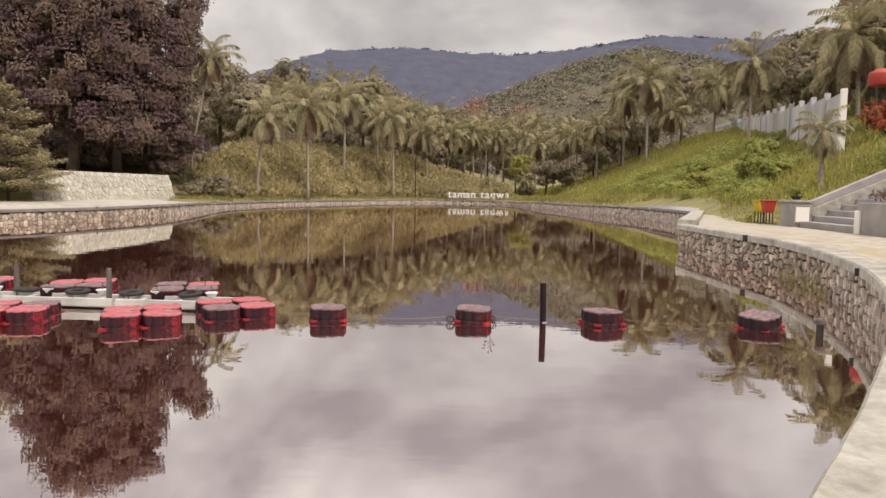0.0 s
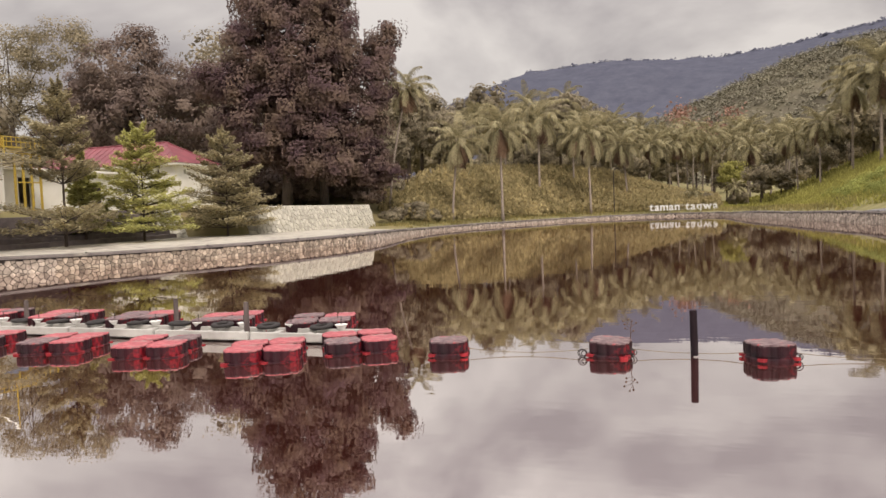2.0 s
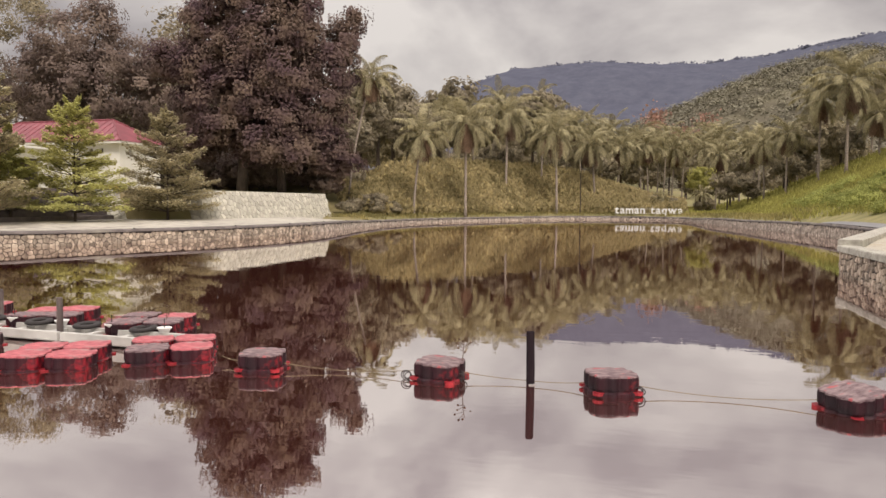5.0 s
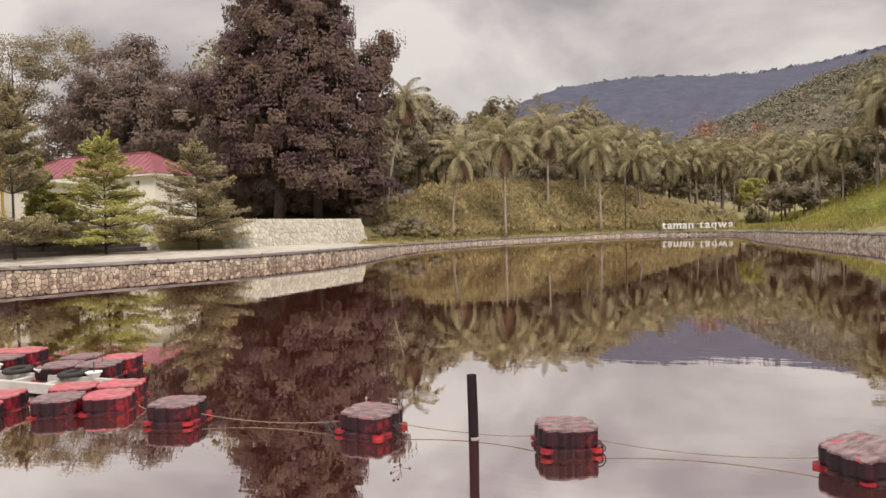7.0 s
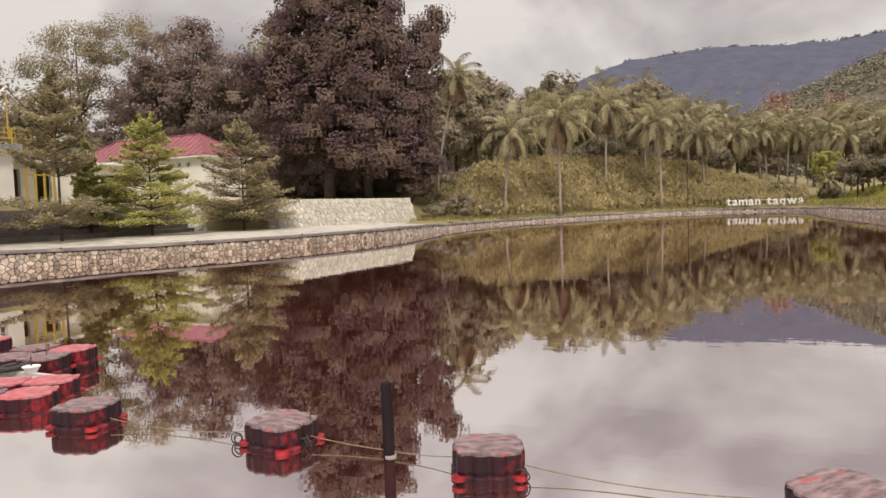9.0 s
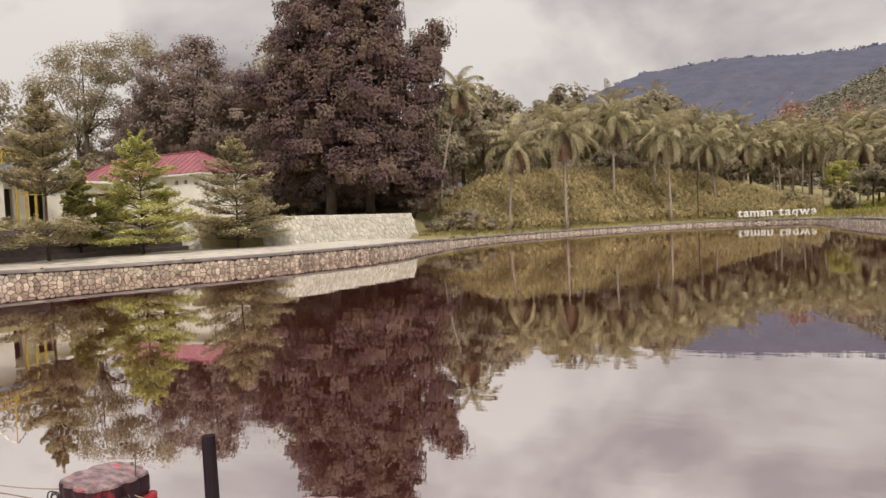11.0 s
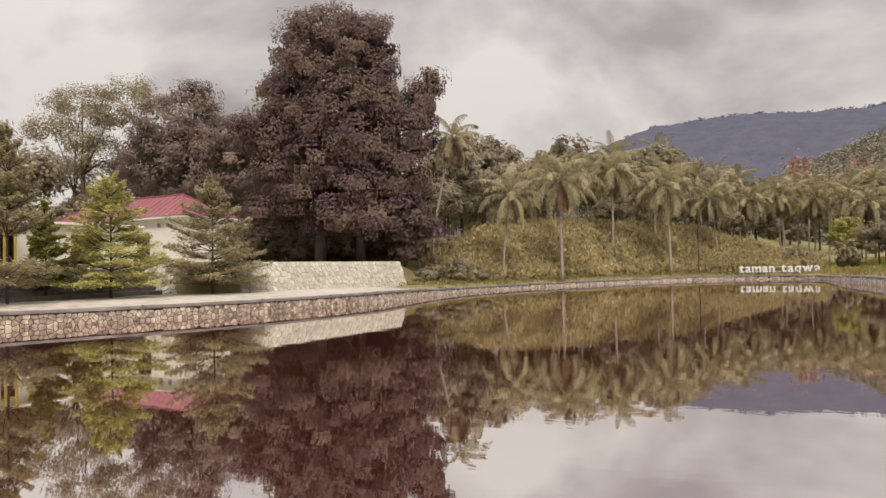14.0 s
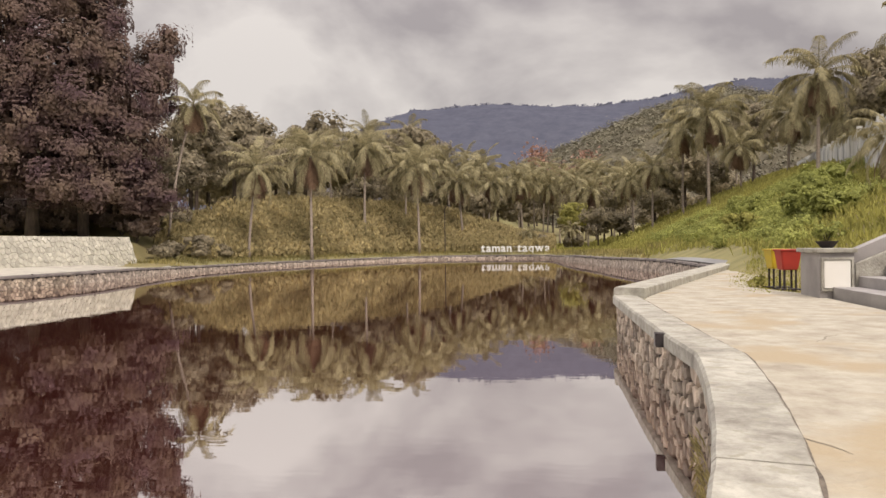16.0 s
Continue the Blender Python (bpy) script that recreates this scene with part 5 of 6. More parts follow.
# ---- stairs on the right bank ----
for k in range(14):
    x0, z1 = 11.35 + 0.46 * k, 0.83 + 0.195 * (k + 1)
    bm = box(x0, 21.65, 0.4, x0 + (0.50 if k < 13 else 2.0), 25.35, z1, 0.012)
    tagged(part("stair_step", bm, GREYSTEP), "wide grey concrete step of the bank stairs", "step", "bank stairs", kind="structure")


def sloped_wall(x0, x1, y0, y1, z0, z1, low, mat, name, label):
    bm = bmesh.new()
    v = [bm.verts.new(p) for p in ((x0, y0, low), (x1, y0, low), (x1, y0, z1), (x0, y0, z0), (x0, y1, low), (x1, y1, low), (x1, y1, z1), (x0, y1, z0))]
    for f in ((0, 1, 2, 3), (5, 4, 7, 6), (3, 2, 6, 7), (4, 0, 3, 7), (1, 5, 6, 2), (4, 5, 1, 0)):
        bm.faces.new([v[q] for q in f])
    bmesh.ops.bevel(bm, geom=bm.edges[:], offset=0.015, segments=1, affect="EDGES")
    return tagged(part(name, bm, mat), label, "wall", kind="structure")


sloped_wall(11.75, 18.6, 25.4, 25.68, 1.70, 4.75, 0.4, GREYSTEP, "stair_wall", "sloping grey concrete wall beside the stairs")
sloped_wall(11.75, 18.6, 25.30, 25.397, 1.45, 4.40, 0.4, CONCRETE, "stair_skirt", "paler sloping band along the stair wall")
pl = thing("stair_plinth", pose(0, 0, 0), "grey concrete plinth with a framed pale panel at the stairs", "plinth")
part("body", box(11.12, 25.30, 0.75, 11.74, 26.35, 1.66, 0.015), GREYSTEP, pl)
part("cap", box(11.06, 25.24, 1.66, 11.78, 26.42, 1.74, 0.012), CONCRETE, pl)
part("panel", box(11.20, 25.27, 1.0, 11.66, 25.297, 1.52, 0.008), WHITE, pl, "pale framed panel")
for a in ((11.15, 1.53, 11.71, 1.57), (11.15, 0.95, 11.71, 0.99), (11.15, 0.99, 11.19, 1.53), (11.67, 0.99, 11.71, 1.53)):
    part("moulding", box(a[0], 25.25, a[1], a[2], 25.297, a[3]), CONCRETE, pl)
pb = thing("stair_planter", pose(0, 0, 0), "grey concrete planter block filled with dry plants", "planter")
for a in ((11.3, 19.6, 11.45, 21.55), (11.45, 19.6, 18, 19.75), (11.45, 21.4, 18, 21.55)):
    part("side", box(a[0], a[1], 0.6, a[2], a[3], 1.72, 0.012), GREYSTEP, pb)
part("soil", box(11.45, 19.75, 0.6, 18, 21.4, 1.62), SOIL, pb)
part("pilaster", box(11.24, 21.30, 0.75, 11.297, 21.58, 1.5, 0.01), WHITE, pb)


def bush(name, x, y, z, w, d, h, mat, n, leaf, label, seed, cat="bush", group=""):
    rng = np.random.default_rng(seed)
    bl = [(rng.uniform(-0.35, 0.35) * w, rng.uniform(-0.35, 0.35) * d, h * rng.uniform(0.3, 0.72), w * rng.uniform(0.2, 0.34), d * rng.uniform(0.2, 0.34), h * rng.uniform(0.2, 0.3)) for _ in range(7)]
    pts, face = clumps(rng, bl, max(0.12, w * 0.14), n, w * 0.05)
    v, f = leaf_quads(rng, pts, leaf, facing=face)
    t = thing(name, pose(x, y, z), label, cat, group)
    bm = bmesh.new()
    for k in range(5):
        b = bl[k]
        tube([(0, 0, -0.05), (b[0] * 0.5, b[1] * 0.5, b[2] * 0.6), b[:3]], [0.02 * max(0.4, w / 2), 0.014 * max(0.4, w / 2), 0.005], 5, bm)
    part("stem", bm, BARK, t)
    mesh("foliage", v, f, mat, t)
    return t


bush("dry_bush", 12.6, 20.6, 1.6, 2.2, 1.2, 0.55, FROND_DRY, 10, 0.10, "brown dry plants in the stair planter", 31)
bush("potted_plant", 11.45, 25.85, 1.86, 0.5, 0.5, 0.45, WEED, 8, 0.08, "small leafy plant in a dark bowl on the plinth", 32, "plant")
pv, pf, pn = [], [], 16
for r, z in ((0.0, 0.0), (0.10, 0.0), (0.13, 0.03), (0.20, 0.12), (0.22, 0.13), (0.19, 0.13), (0.15, 0.09), (0.0, 0.09)):
    pv += [(r * math.cos(2 * math.pi * k / pn), r * math.sin(2 * math.pi * k / pn), z) for k in range(pn)]
for i in range(7):
    pf += [(i * pn + k, i * pn + (k + 1) % pn, (i + 1) * pn + (k + 1) % pn, (i + 1) * pn + k) for k in range(pn)]
bowl = mesh("plant_bowl", pv, pf, METALDK)
bowl.matrix_world = pose(11.45, 25.85, 1.745)
tagged(bowl, "dark shallow plant bowl on the plinth", "bowl")
for k in range(7):
    bush("dry_hedge", 12.6 + 0.95 * k, 26.05, ground_at(12.6 + 0.95 * k, 26.05) + 0.35 + 0.05 * k, 1.2, 0.6, 0.75, FROND_DRY if k % 2 else REDLEAF, 9, 0.10, "low reddish-brown hedge plant along the stair wall", 33 + k, "hedge", "stair hedge")


# ---- litter bins ----
def bin_unit(x, y, turn, mat, label):
    t = thing("litter_bin", pose(x, y, 0.80, 0, 0, turn), label, "litter bin", "litter bins")
    bm = bmesh.new()
    lo, hi = 0.17, 0.23
    v = [bm.verts.new(p) for p in ((-lo, -lo * 0.8, 0.44), (lo, -lo * 0.8, 0.44), (lo, lo * 0.8, 0.44), (-lo, lo * 0.8, 0.44), (-hi, -hi * 0.8, 0.88), (hi, -hi * 0.8, 0.88), (hi, hi * 0.8, 0.88), (-hi, hi * 0.8, 0.88))]
    for f in ((3, 2, 1, 0), (0, 1, 5, 4), (1, 2, 6, 5), (2, 3, 7, 6), (3, 0, 4, 7)):
        bm.faces.new([v[q] for q in f])
    bmesh.ops.bevel(bm, geom=bm.edges[:], offset=0.02, segments=2, affect="EDGES")
    part("bucket", bm, mat, t)
    part("rim", box(-0.25, -0.205, 0.86, 0.25, 0.205, 0.90, 0.012), mat, t)
    for sx in (-1, 1):
        for sy in (-1, 1):
            part("leg", box(sx * 0.13 - 0.016, sy * 0.1 - 0.016, 0.02, sx * 0.13 + 0.016, sy * 0.1 + 0.016, 0.5), METALDK, t)
    part("base", box(-0.24, -0.2, 0.0, 0.24, 0.2, 0.03, 0.006), METALDK, t)
    return t


bin_unit(11.35, 27.95, 10, BINRED, "red plastic litter bin on a dark iron stand")
bin_unit(11.33, 28.70, 14, BINYEL, "yellow plastic litter bin on a dark iron stand")
bush("weed_clump", 10.95, 28.9, 0.8, 0.35, 0.35, 0.3, GRASS, 7, 0.10, "yellow-green weeds beside the bins", 45, "plant")

# ---- fence on the hill ----
fence = thing("boundary_wall", pose(0, 0, 0), "stained grey concrete panel wall climbing the hillside", "wall")
FA, FB, FN = Vector((20.6, 41.5)), Vector((43, 130)), 22
for k in range(FN + 1):
    p = FA.lerp(FB, (k / FN) ** 1.0)
    q = FA.lerp(FB, ((k + 1) / FN))
    zp = 5.1 + 5.8 * k / FN
    a = math.degrees(math.atan2(q.y - p.y, q.x - p.x))
    bm = box(-0.16, -0.16, -2.0, 0.16, 0.16, 2.65, 0.02)
    bmesh.ops.transform(bm, matrix=pose(p.x, p.y, zp, 0, 0, a), verts=bm.verts)
    part("pillar", bm, FENCEGREY if k else WHITE, fence)
    if k < FN:
        L = (q - p).length
        bm = box(0.163, -0.06, -2.0, L - 0.163, 0.06, 2.35, 0.01)
        zq = 5.1 + 5.8 * (k + 1) / FN
        bmesh.ops.transform(bm, matrix=pose(p.x, p.y, (zp + zq) / 2, 0, 0, a), verts=bm.verts)
        part("panel", bm, FENCEGREY, fence)
tank = thing("water_tank", pose(24.2, 44.6, ground_at(24.2, 44.6)), "red plastic water tank on a stand beyond the wall", "water tank")
tv, tf, tn = [], [], 20
for r, z in ((0.0, 2.6), (0.62, 2.6), (0.66, 2.7), (0.66, 3.3), (0.62, 3.42), (0.30, 3.55), (0.26, 3.62), (0.0, 3.63)):
    tv += [(r * math.cos(2 * math.pi * k / tn), r * math.sin(2 * math.pi * k / tn), z) for k in range(tn)]
for i in range(7):
    tf += [(i * tn + k, i * tn + (k + 1) % tn, (i + 1) * tn + (k + 1) % tn, (i + 1) * tn + k) for k in range(tn)]
mesh("drum", tv, tf, BINRED, tank, smooth=True)
for sx in (-0.4, 0.4):
    for sy in (-0.4, 0.4):
        part("leg", box(sx - 0.05, sy - 0.05, -0.3, sx + 0.05, sy + 0.05, 2.6), METALDK, tank)
bush("red_bush", 22.6, 40.6, ground_at(22.6, 40.6), 2.6, 2.4, 2.9, REDLEAF, 14, 0.16, "tall red-leaved bush at the wall's end", 51)

# sapling palm on the slope
palm(15.6, 33.0, 4.75, (0.0, 0.0), 0.36, 2)

# ---- hills ----


def ridge_mesh(name, ridge, y0, y1, mat, seed, cols, rows, rough, label, fine=1.0):
    xs = [p[0] for p in ridge]
    zs = [p[1] for p in ridge]
    v, f = [], []
    for i in range(cols + 1):
        x = xs[0] + (xs[-1] - xs[0]) * i / cols
        top = float(np.interp(x, xs, zs))
        for j in range(rows + 1):
            u = j / rows
            prof = math.sin(min(1, u / 0.75) * math.pi / 2) ** 1.25 if u < 0.75 else 1 - 0.5 * ((u - 0.75) / 0.25) ** 2
            yy = y0 + (y1 - y0) * u
            s = rough * 7
            n1 = noise.noise((x / s + seed, yy / s, 0)) * 0.9 + noise.noise((x / s * 2.7, yy / s * 2.7, seed)) * 0.45
            n2 = noise.noise((x / rough * 1.1, yy / rough * 1.1, seed)) * 0.28
            v.append((x, yy, 4 + top * prof + rough * (n1 * min(1, u * 3) * max(0.12, 1 - 1.3 * u) + n2 * fine)))
    k = rows + 1
    for i in range(cols):
        for j in range(rows):
            f.append((i * k + j, (i + 1) * k + j, (i + 1) * k + j + 1, i * k + j + 1))
    ob = mesh(name, v, f, mat, smooth=True)
    return tagged(ob, label, "hill", kind="structure"), v


# the ridge's blue is air haze put into its base colour
mountain, mv = ridge_mesh("backdrop_mountain", [(-2600, 90), (-1500, 150), (-900, 235), (-650, 300), (-402, 384), (-185, 393), (115, 376), (279, 392), (520, 436), (800, 425), (1100, 470), (1600, 420), (2400, 330), (3200, 260)], 1300, 2500, HAZY, 4.2, 320, 60, 26, "distant forested mountain ridge with haze blue painted into its colour", 0.8)
hill, hv = ridge_mesh("backdrop_hill", [(-330, 8), (-180, 14), (-90, 17), (-32, 31), (24, 54), (60, 69), (93, 78), (120, 74), (150, 65), (185, 59), (240, 72), (330, 100), (480, 95)], 235, 520, HILLMAT, 7.7, 170, 60, 7, "wooded green hill behind the palm grove")
rng = np.random.default_rng(12)
hp = np.array(hv)
hp = hp[(hp[:, 1] < 460) & (hp[:, 0] > -150) & (hp[:, 0] < 330)]
pick = hp[rng.choice(len(hp), 4000, replace=False)]
pts, face = [], []
for p in pick:
    s = rng.uniform(1.5, 2.8)
    q = rng.normal(size=(76, 3)) * s * np.array([0.7, 0.7, 0.45])
    pts.append(p + q + np.array([rng.uniform(-2, 2), rng.uniform(-2, 2), s * 0.45]))
    face.append(q / s + np.array([0, 0, 1.7]))
v, f = leaf_quads(rng, np.concatenate(pts), 0.95, aspect=0.75, facing=np.concatenate(face))
far_rng = np.random.default_rng(13)
mp_ = np.array(mv)
mp_ = mp_[(mp_[:, 0] > -900) & (mp_[:, 0] < 1500) & (mp_[:, 1] > 2080) & (mp_[:, 1] < 2260)]
m_pts, m_face = [], []
for p in mp_[far_rng.choice(len(mp_), 1500)]:
    s = far_rng.uniform(4, 10)
    q = np.clip(far_rng.normal(size=(24, 3)), -1.3, 1.3) * s * np.array([0.7, 0.7, 0.55])
    m_pts.append(p + q + np.array([far_rng.uniform(-14, 14), far_rng.uniform(-14, 14), -s * 0.15]))
    m_face.append(q / s * 0.35 + np.array([0, -1.3, 1.4]))
m_v, m_f = leaf_quads(far_rng, np.concatenate(m_pts), 6.5, aspect=0.8, facing=np.concatenate(m_face))
tagged(mesh("mountain_canopy", m_v, m_f, HAZYLEAF), "treetops covering the distant ridge with haze blue painted into their colour", "woods", kind="stuff")
tagged(mesh("hill_canopy", v, f, HILLLEAF), "dense treetops covering the wooded hill", "woods", kind="stuff")
pts = []
for _ in range(9):
    c = np.array([rng.uniform(0, 16), rng.uniform(192, 205), rng.uniform(17, 25)])
    pts.append(c + rng.normal(size=(120, 3)) * np.array([1.5, 1.5, 1.2]))
v, f = leaf_quads(rng, np.concatenate(pts), 0.9)
bt = thing("flowering_tree", pose(0, 0, 0), "pinkish-brown flowering tree beyond the palms", "tree")
part("trunk", tube([(8, 198, 6), (8.2, 198, 14), (8, 198, 22)], [0.5, 0.4, 0.15], 8), BARK, bt)
mesh("crown", v, f, PINKLEAF, bt)


# ---- ground cover ----
def sprigs(name, n, region, height_range, width, mat, label, category, seed, blades=5, spread=0.35, test=None):
    """Many upright blades in tufts over a region of the ground."""
    rng = np.random.default_rng(seed)
    vs, fs = [], []
    x0, x1, y0, y1 = region
    made = 0
    while made < n:
        x, y = rng.uniform(x0, x1), rng.uniform(y0, y1)
        d = (Vector((x, y)) - CENTRE).length - shore_radius(math.atan2(y - CENTRE.y, x - CENTRE.x))
        made += 1
        if d < 0.8 or (test and not test(x, y, d)):
            continue
        z = height(x, y, d)
        for _ in range(blades):
            a = rng.uniform(0, 2 * math.pi)
            h = rng.uniform(*height_range)
            out = rng.uniform(0.15, 0.6) * h
            bx, by = x + rng.normal() * spread, y + rng.normal() * spread
            ca, sa = math.cos(a), math.sin(a)
            w = width * rng.uniform(0.7, 1.3)
            o = len(vs)
            vs += [(bx - sa * w, by + ca * w, z - 0.05), (bx + sa * w, by - ca * w, z - 0.05), (bx + ca * out * 0.4 + sa * w * 0.9, by + sa * out * 0.4 - ca * w * 0.9, z + h * 0.65), (bx + ca * out, by + sa * out, z + h * rng.uniform(0.8, 1.0)), (bx + ca * out * 0.4 - sa * w * 0.9, by + sa * out * 0.4 + ca * w * 0.9, z + h * 0.65)]
            fs.append((o, o + 1, o + 2, o + 3, o + 4))
    return tagged(mesh(name, vs, fs, mat), label, category, kind="stuff")


def corn_field():
    """Ripening maize on the mound: a stalk with arching blades and a tassel each."""
    rng = np.random.default_rng(77)
    vs, fs = [], []
    n = 0
    for _ in range(17000):
        x, y = rng.uniform(-30, 6), rng.uniform(68, 122)
        d = (Vector((x, y)) - CENTRE).length - shore_radius(math.atan2(y - CENTRE.y, x - CENTRE.x))
        if d < 3.6 or d > 24 or x < -27 + (y - 70) * 0.05:
            continue
        z = height(x, y, d)
        H = rng.uniform(1.3, 2.1) * min(1.0, 0.6 + (d - 3.6) * 0.1)
        lx, ly = rng.normal() * 0.10, rng.normal() * 0.10
        o = len(vs)
        vs += [(x - 0.02, y, z), (x + 0.02, y, z), (x + lx + 0.012, y + ly, z + H), (x + lx - 0.012, y + ly, z + H)]
        fs.append((o, o + 1, o + 2, o + 3))
        for b in range(8):
            a = rng.uniform(0, 2 * math.pi)
            u = 0.22 + 0.095 * b
            bx, by, zb = x + lx * u, y + ly * u, z + H * u
            L = rng.uniform(0.28, 0.58)
            ca, sa, w = math.cos(a), math.sin(a), rng.uniform(0.026, 0.042)
            up, dn = rng.uniform(0.16, 0.38), rng.uniform(0.05, 0.55)
            o = len(vs)
            vs += [(bx - sa * w, by + ca * w, zb), (bx + sa * w, by - ca * w, zb), (bx + ca * L * 0.5 + sa * w, by + sa * L * 0.5 - ca * w, zb + up), (bx + ca * L, by + sa * L, zb + up - dn), (bx + ca * L * 0.5 - sa * w, by + sa * L * 0.5 + ca * w, zb + up)]
            fs.append((o, o + 1, o + 2, o + 3, o + 4))
        for b in range(3):
            a = rng.uniform(0, 2 * math.pi)
            tx, ty2 = x + lx + math.cos(a) * 0.10, y + ly + math.sin(a) * 0.10
            o = len(vs)
            vs += [(x + lx - 0.012, y + ly, z + H - 0.03), (x + lx + 0.012, y + ly, z + H - 0.03), (tx + 0.014, ty2, z + H + 0.22), (tx - 0.014, ty2, z + H + 0.22)]
            fs.append((o, o + 1, o + 2, o + 3))
    return tagged(mesh("corn_field", vs, fs, CORN), "ripening yellow-olive maize covering the mound", "corn field", kind="stuff")


corn_field()
on_hill = lambda x, y, d: x > 12.6 + 0.0 * y and not (19 < y < 26.3) and d > 1.5 and not (y < 42 and x < 13.6)
sprigs("hill_grass", 26000, (12.5, 36, 26.5, 118), (0.12, 0.42), 0.028, GRASS, "bright yellow-green grass on the hillside", "grass", 81, 5, 0.3, on_hill)
wr = np.random.default_rng(82)
w_blobs = []
while len(w_blobs) < 330:
    x, y = wr.uniform(14.2, 25), wr.uniform(31, 78)
    if noise.noise((x * 0.16, y * 0.12, 9)) > -0.10:
        s = wr.uniform(0.35, 0.85)
        w_blobs.append((x, y, ground_at(x, y) + s * 0.35, s, s, s * 0.65))
pts, face = clumps(wr, w_blobs, 0.34, 18, 0.16)
v, f = leaf_quads(wr, pts, 0.13, aspect=0.5, facing=face)
tagged(mesh("hill_weeds", v, f, WEED), "tall bright green weeds massed on the slope", "weeds", kind="stuff")
sprigs("path_grass", 1600, (9.5, 13.5, 26.5, 42), (0.03, 0.10), 0.012, GRASS, "short grass beside the footpath", "grass", 83, 6, 0.12, lambda x, y, d: x > 10.5 + max(0, (y - 29) * 0.20) and d > 1.4)
sprigs("bank_grass", 7000, (-27, 14, 60, 104), (0.12, 0.45), 0.035, DRYGRASS, "dry tan grass strip along the far bank", "grass", 84, 5, 0.3, lambda x, y, d: 0.9 < d < 6)
sprigs("field_grass", 3500, (-5, 34, 96, 150), (0.25, 0.7), 0.06, GRASS, "green meadow grass behind the sign", "grass", 85, 5, 0.5, lambda x, y, d: d > 3 and x > 2)
for k, (x, y, w, h, m) in enumerate([(-24.6, 65.4, 2.4, 1.6, LEAF_MID), (-27.6, 66.2, 3.0, 2.0, LEAF_DARK), (-23.6, 68.6, 2.8, 2.2, LEAF_MID), (-27.4, 71.5, 3.4, 3.4, LEAF_MID), (-22.9, 71.0, 2.2, 1.6, LEAF_LIGHT), (-29.6, 67.4, 3.8, 3.6, LEAF_DARK), (-34, 66, 4.5, 2.8, LEAF_DARK), (-39, 64, 4.5, 3.0, LEAF_DARK), (-43, 58, 4, 2.6, LEAF_MID),
                                      (2.0, 108, 2.2, 2.6, LEAF_MID), (4.6, 103, 1.6, 2.2, LEAF_MID), (8.6, 106, 2.4, 2.4, LEAF_MID), (17, 44, 1.8, 1.9, WEED), (18.5, 47, 2.0, 2.2, WEED), (16.6, 41, 1.6, 1.5, WEED), (20.5, 52, 2.2, 2.0, WEED), (17.5, 56, 2.0, 1.7, WEED), (15.8, 50, 1.6, 1.2, GRASS)]):
    bush("bush", x, y, ground_at(x, y), w, w, h, m, 20, 0.22 if y > 60 else 0.15, "leafy green bush on the bank", 100 + k, "bush", "bank bushes")

# bushes added to stand in for the deep shade below the mango crown
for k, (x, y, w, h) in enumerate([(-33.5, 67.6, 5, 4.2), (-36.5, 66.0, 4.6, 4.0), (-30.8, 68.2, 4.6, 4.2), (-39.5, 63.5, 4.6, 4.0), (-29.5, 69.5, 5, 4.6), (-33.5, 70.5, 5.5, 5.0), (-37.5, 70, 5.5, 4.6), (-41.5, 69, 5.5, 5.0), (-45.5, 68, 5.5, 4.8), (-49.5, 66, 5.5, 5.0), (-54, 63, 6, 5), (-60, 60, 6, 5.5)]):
    bush("shade_bush", x, y, ground_at(x, y) - 0.1, w, w, h, LEAF_DARK, 30, 0.32, "bushes added to fill the dark shade below the mango tree", 140 + k, "bush", "undergrowth")

# ---- small things on the near wall ----
box_t = thing("lamp_box", pose(7.56, 19.85, 0.66, 0, 0, 0) @ Matrix.Diagonal((0.85, 0.5, 0.75, 1)), "broken dark metal box let into the coping", "box")
part("back", box(-0.03, -0.14, 0.0, 0.0, 0.14, 0.22), METALDK, box_t)
for a in ((-0.13, -0.14, 0.0, -0.03, -0.125, 0.22), (-0.13, 0.125, 0.0, -0.03, 0.14, 0.22), (-0.13, -0.125, 0.205, -0.03, 0.125, 0.22)):
    part("side", box(*a), METALDK, box_t)
part("flap", box(-0.135, 0.02, 0.0, -0.125, 0.12, 0.2), GREYSTEP, box_t, "bent grey flap")
copy_thing(box_t, pose(6.30, 11.72, 0.66, 0, 0, -20) @ Matrix.Diagonal((0.85, 0.5, 0.75, 1)))
stub = thing("stub_post", pose(4.95, 10.15, 0), "short dark capped pipe standing in the water", "post")
part("pipe", tube([(0, 0, -0.5), (0, 0, 0.15)], [0.05, 0.05], 12), METALDK, stub)
part("cap", tube([(0, 0, 0.15), (0, 0, 0.17), (0, 0, 0.21), (0, 0, 0.225)], [0.06, 0.068, 0.064, 0.04], 12), POSTWOOD, stub, "grey rounded cap")
rng = np.random.default_rng(301)
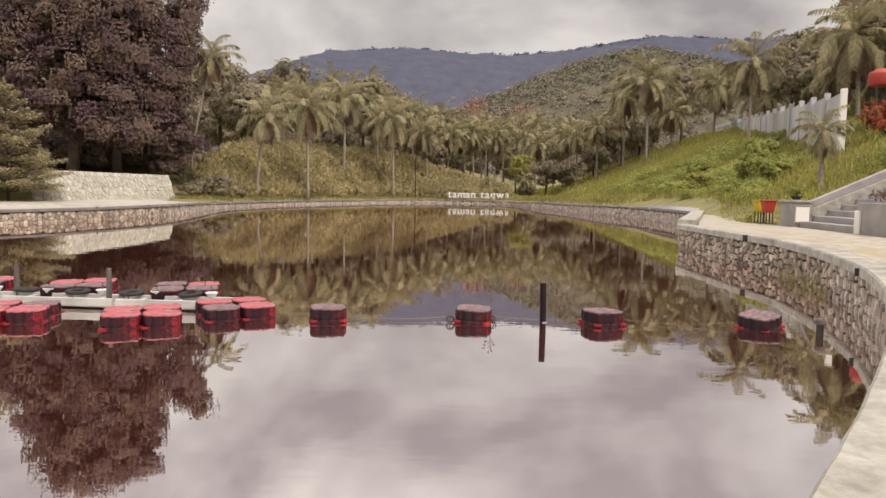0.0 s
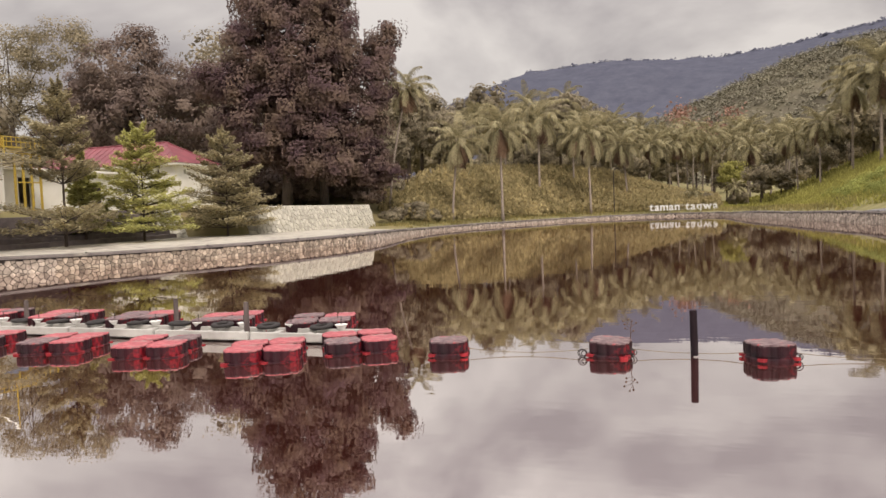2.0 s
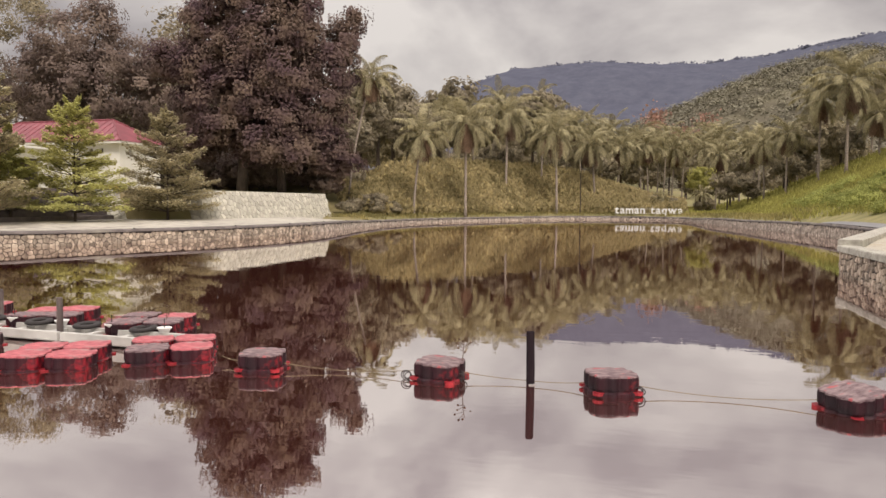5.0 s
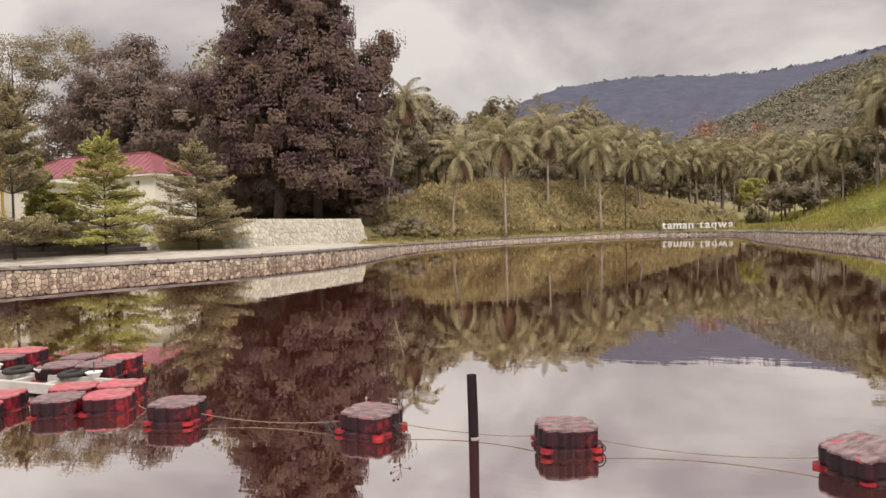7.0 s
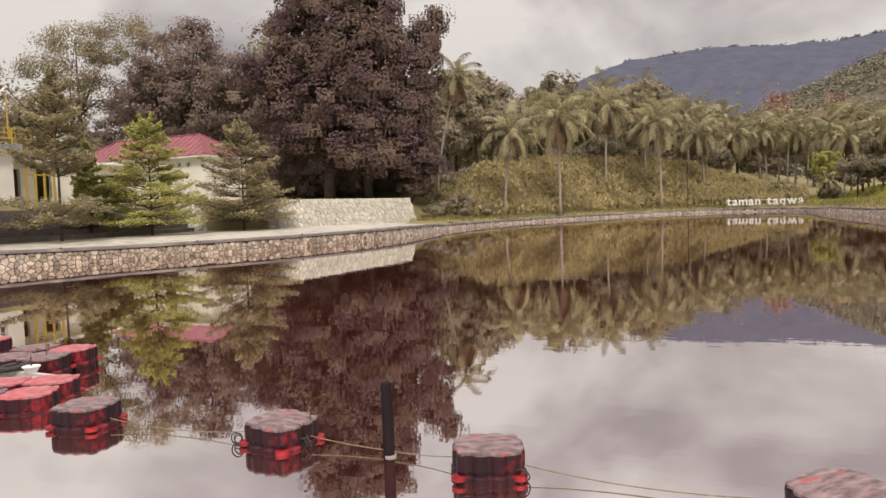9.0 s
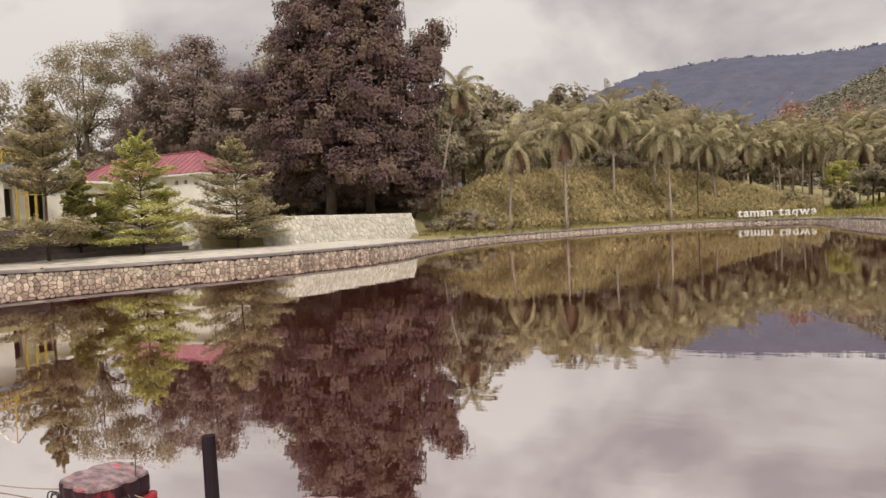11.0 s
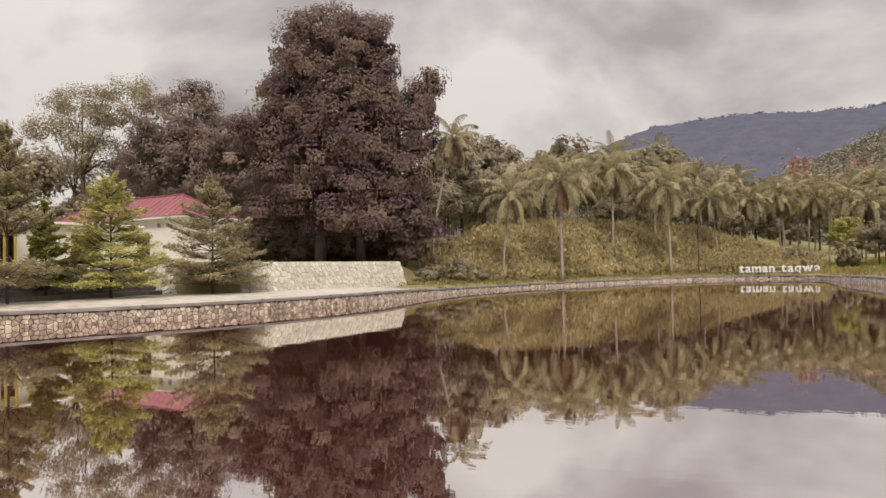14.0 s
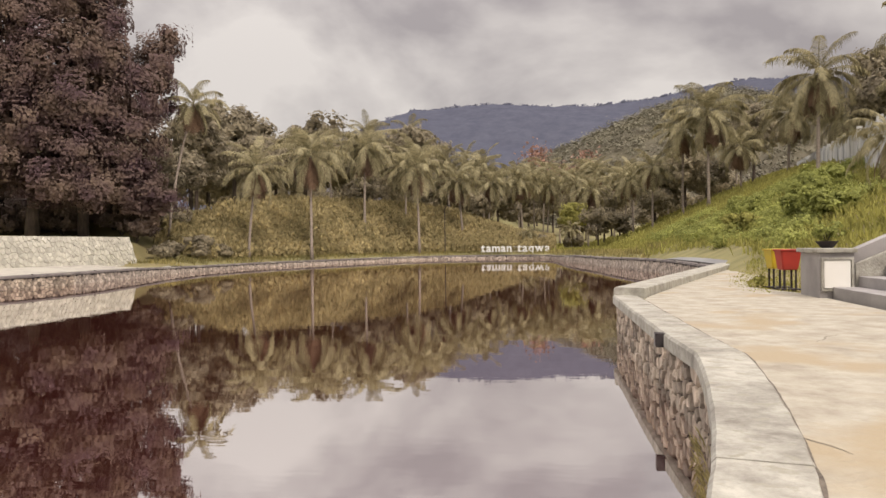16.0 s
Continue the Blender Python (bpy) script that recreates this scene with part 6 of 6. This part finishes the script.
for k in range(9):
    y = 14.2 + 0.42 * k
    x = float(np.interp(y, [p.y for p in NEAR_LINE], [p.x for p in NEAR_LINE])) - 0.07
    vs, fs = [], []
    for b in range(34):
        bx, by, bz = x - rng.uniform(0.0, 0.05), y + rng.normal() * 0.1, rng.uniform(-0.02, 0.25 if k % 2 else 0.08)
        h, out, sd = rng.uniform(0.05, 0.15), rng.uniform(0.02, 0.08), rng.normal() * 0.05
        o = len(vs)
        vs += [(bx, by - 0.006, bz), (bx, by + 0.006, bz), (bx - out * 0.5, by + sd * 0.5 + 0.005, bz + h * 0.7), (bx - out, by + sd, bz + h), (bx - out * 0.5, by + sd * 0.5 - 0.005, bz + h * 0.7)]
        fs.append((o, o + 1, o + 2, o + 3, o + 4))
    tagged(mesh("grass_tuft", vs, fs, DRYGRASS), "dry grass tuft growing from the wall joints", "grass", "wall tufts")
# dry sprigs rooted on the floats
for k, (x, y, h) in enumerate(((-4.25, 11.75, 0.34), (-9.6, 11.9, 0.26), (0.40, 10.72, 0.26))):
    q = random.Random(400 + k)
    bm = tube([(0, 0, 0), (0.01, 0, h * 0.6), (0.03, 0, h)], [0.005, 0.004, 0.002], 5)
    for b in range(7):
        z = h * (0.3 + 0.1 * b)
        a = q.uniform(0, 6.28)
        ln = q.uniform(0.06, 0.13)
        tip = (0.015 + math.cos(a) * ln, math.sin(a) * ln, z + q.uniform(0.0, 0.06))
        tube([(0.012, 0, z), tip], [0.003, 0.002], 4, bm)
        bmesh.ops.create_icosphere(bm, subdivisions=1, radius=0.014, matrix=Matrix.Translation(tip))
    ob = part("dry_sprig", bm, FROND_DRY)
    ob.matrix_world = pose(x, y, 0.20)
    tagged(ob, "thin dry weed sprig rooted on a float", "plant", "float sprigs")
# stub pipes on the far coping
far_n = normals_of(FAR_LINE)
run = 0.0
for (a, na), b in zip(zip(FAR_LINE, far_n), FAR_LINE[1:]):
    run += (b - a).length
    if run > 5.0 and a.y > 18:
        run = 0.0
        bm = box(-0.035, -0.035, -0.16, 0.035, 0.035, 0.05, 0.008)
        ob = part("edge_stub", bm, METALDK)
        ob.matrix_world = pose(a.x - na.x * 0.02, a.y - na.y * 0.02, bank_top(a))
        tagged(ob, "small dark stub post on the bank edge", "post", "bank stubs")

# ---- rubble walls, stone by stone ----
stone_wall("wall_near", NEAR_LINE, lambda p: bank_top(p) - 0.15, 1.1, 0.21, 0.19, lambda p: p[1] > 14.0 and p[2] > -0.02, (STONE, STONE_I), MORTAR, "rough rubble stone pond wall with dark joints", 5, gap=0.044, proud=0.05)
stone_wall("wall_cape", CAPE_LINE, lambda p: bank_top(p) - 0.15, 1.1, 0.26, 0.22, lambda p: False, (STONE, STONE_I), MORTAR, "rough rubble stone pond wall below the kerb", 6, gap=0.032, proud=0.05)
stone_wall("wall_far", FAR_LINE, lambda p: bank_top(p) - 0.12, 0.95, 0.25, 0.19, lambda p: 24 < p[1] < 46 and p[0] < -15 and p[2] > -0.02, (STONE, STONE_I), MORTAR, "low rubble stone wall round the far bank", 7, gap=0.018, proud=0.03)
stone_wall("wall_retaining", RETAIN, wall_top, 2.3, 0.42, 0.34, lambda p: p[0] > -26.5 and p[2] > 0.55, (PALESTONE_O, PALESTONE), PALEMORTAR, "pale limestone retaining wall leaning back", 8, batter=0.55, gap=0.035, proud=0.05)
stone_wall("wall_planter", [Vector((-28.05, 25.4)), Vector((-28.05, 23)), Vector((-28.05, 20.4))], lambda p: 2.13, 1.5, 0.34, 0.13, lambda p: True, (PALESTONE_O, PALESTONE), PALEMORTAR, "coursed pale limestone face of the plaza planter", 9, gap=0.012, proud=0.02)
stone_wall("wall_planter_tall", [Vector((-30.25, 20.38)), Vector((-30.25, 18)), Vector((-30.25, 16.4))], lambda p: 2.59, 2.0, 0.34, 0.15, lambda p: True, (PALESTONE_O, PALESTONE), PALEMORTAR, "coursed pale limestone face of the tall planter", 10, gap=0.012, proud=0.02)

# cracks and chips in the path
crk = random.Random(55)
for k in range(5):
    x, y = crk.uniform(7.9, 10.6), crk.uniform(12.5, 25.0)
    if k % 3 == 0:
        x, y = float(np.interp(13 + k * 0.6, [p.y for p in NEAR_LINE], [p.x for p in NEAR_LINE])) + 0.62, 13 + k * 0.6
    a = crk.uniform(-0.5, 0.5) + (1.4 if k % 2 else 0.1)
    vs, fs = [], []
    n = crk.randint(7, 16)
    for q in range(n):
        w = 0.005 * math.sin(math.pi * (q + 0.5) / n) + 0.0015
        vs += [(x - math.sin(a) * w, y + math.cos(a) * w, 0.8205), (x + math.sin(a) * w, y - math.cos(a) * w, 0.8205)]
        a += crk.uniform(-0.5, 0.5)
        x += math.cos(a) * 0.085
        y += math.sin(a) * 0.085
        if q:
            fs.append((2 * q - 2, 2 * q - 1, 2 * q + 1, 2 * q))
    tagged(mesh("path_crack", vs, fs, CRACK), "thin dirt-filled crack in the concrete path", "crack", "path cracks")
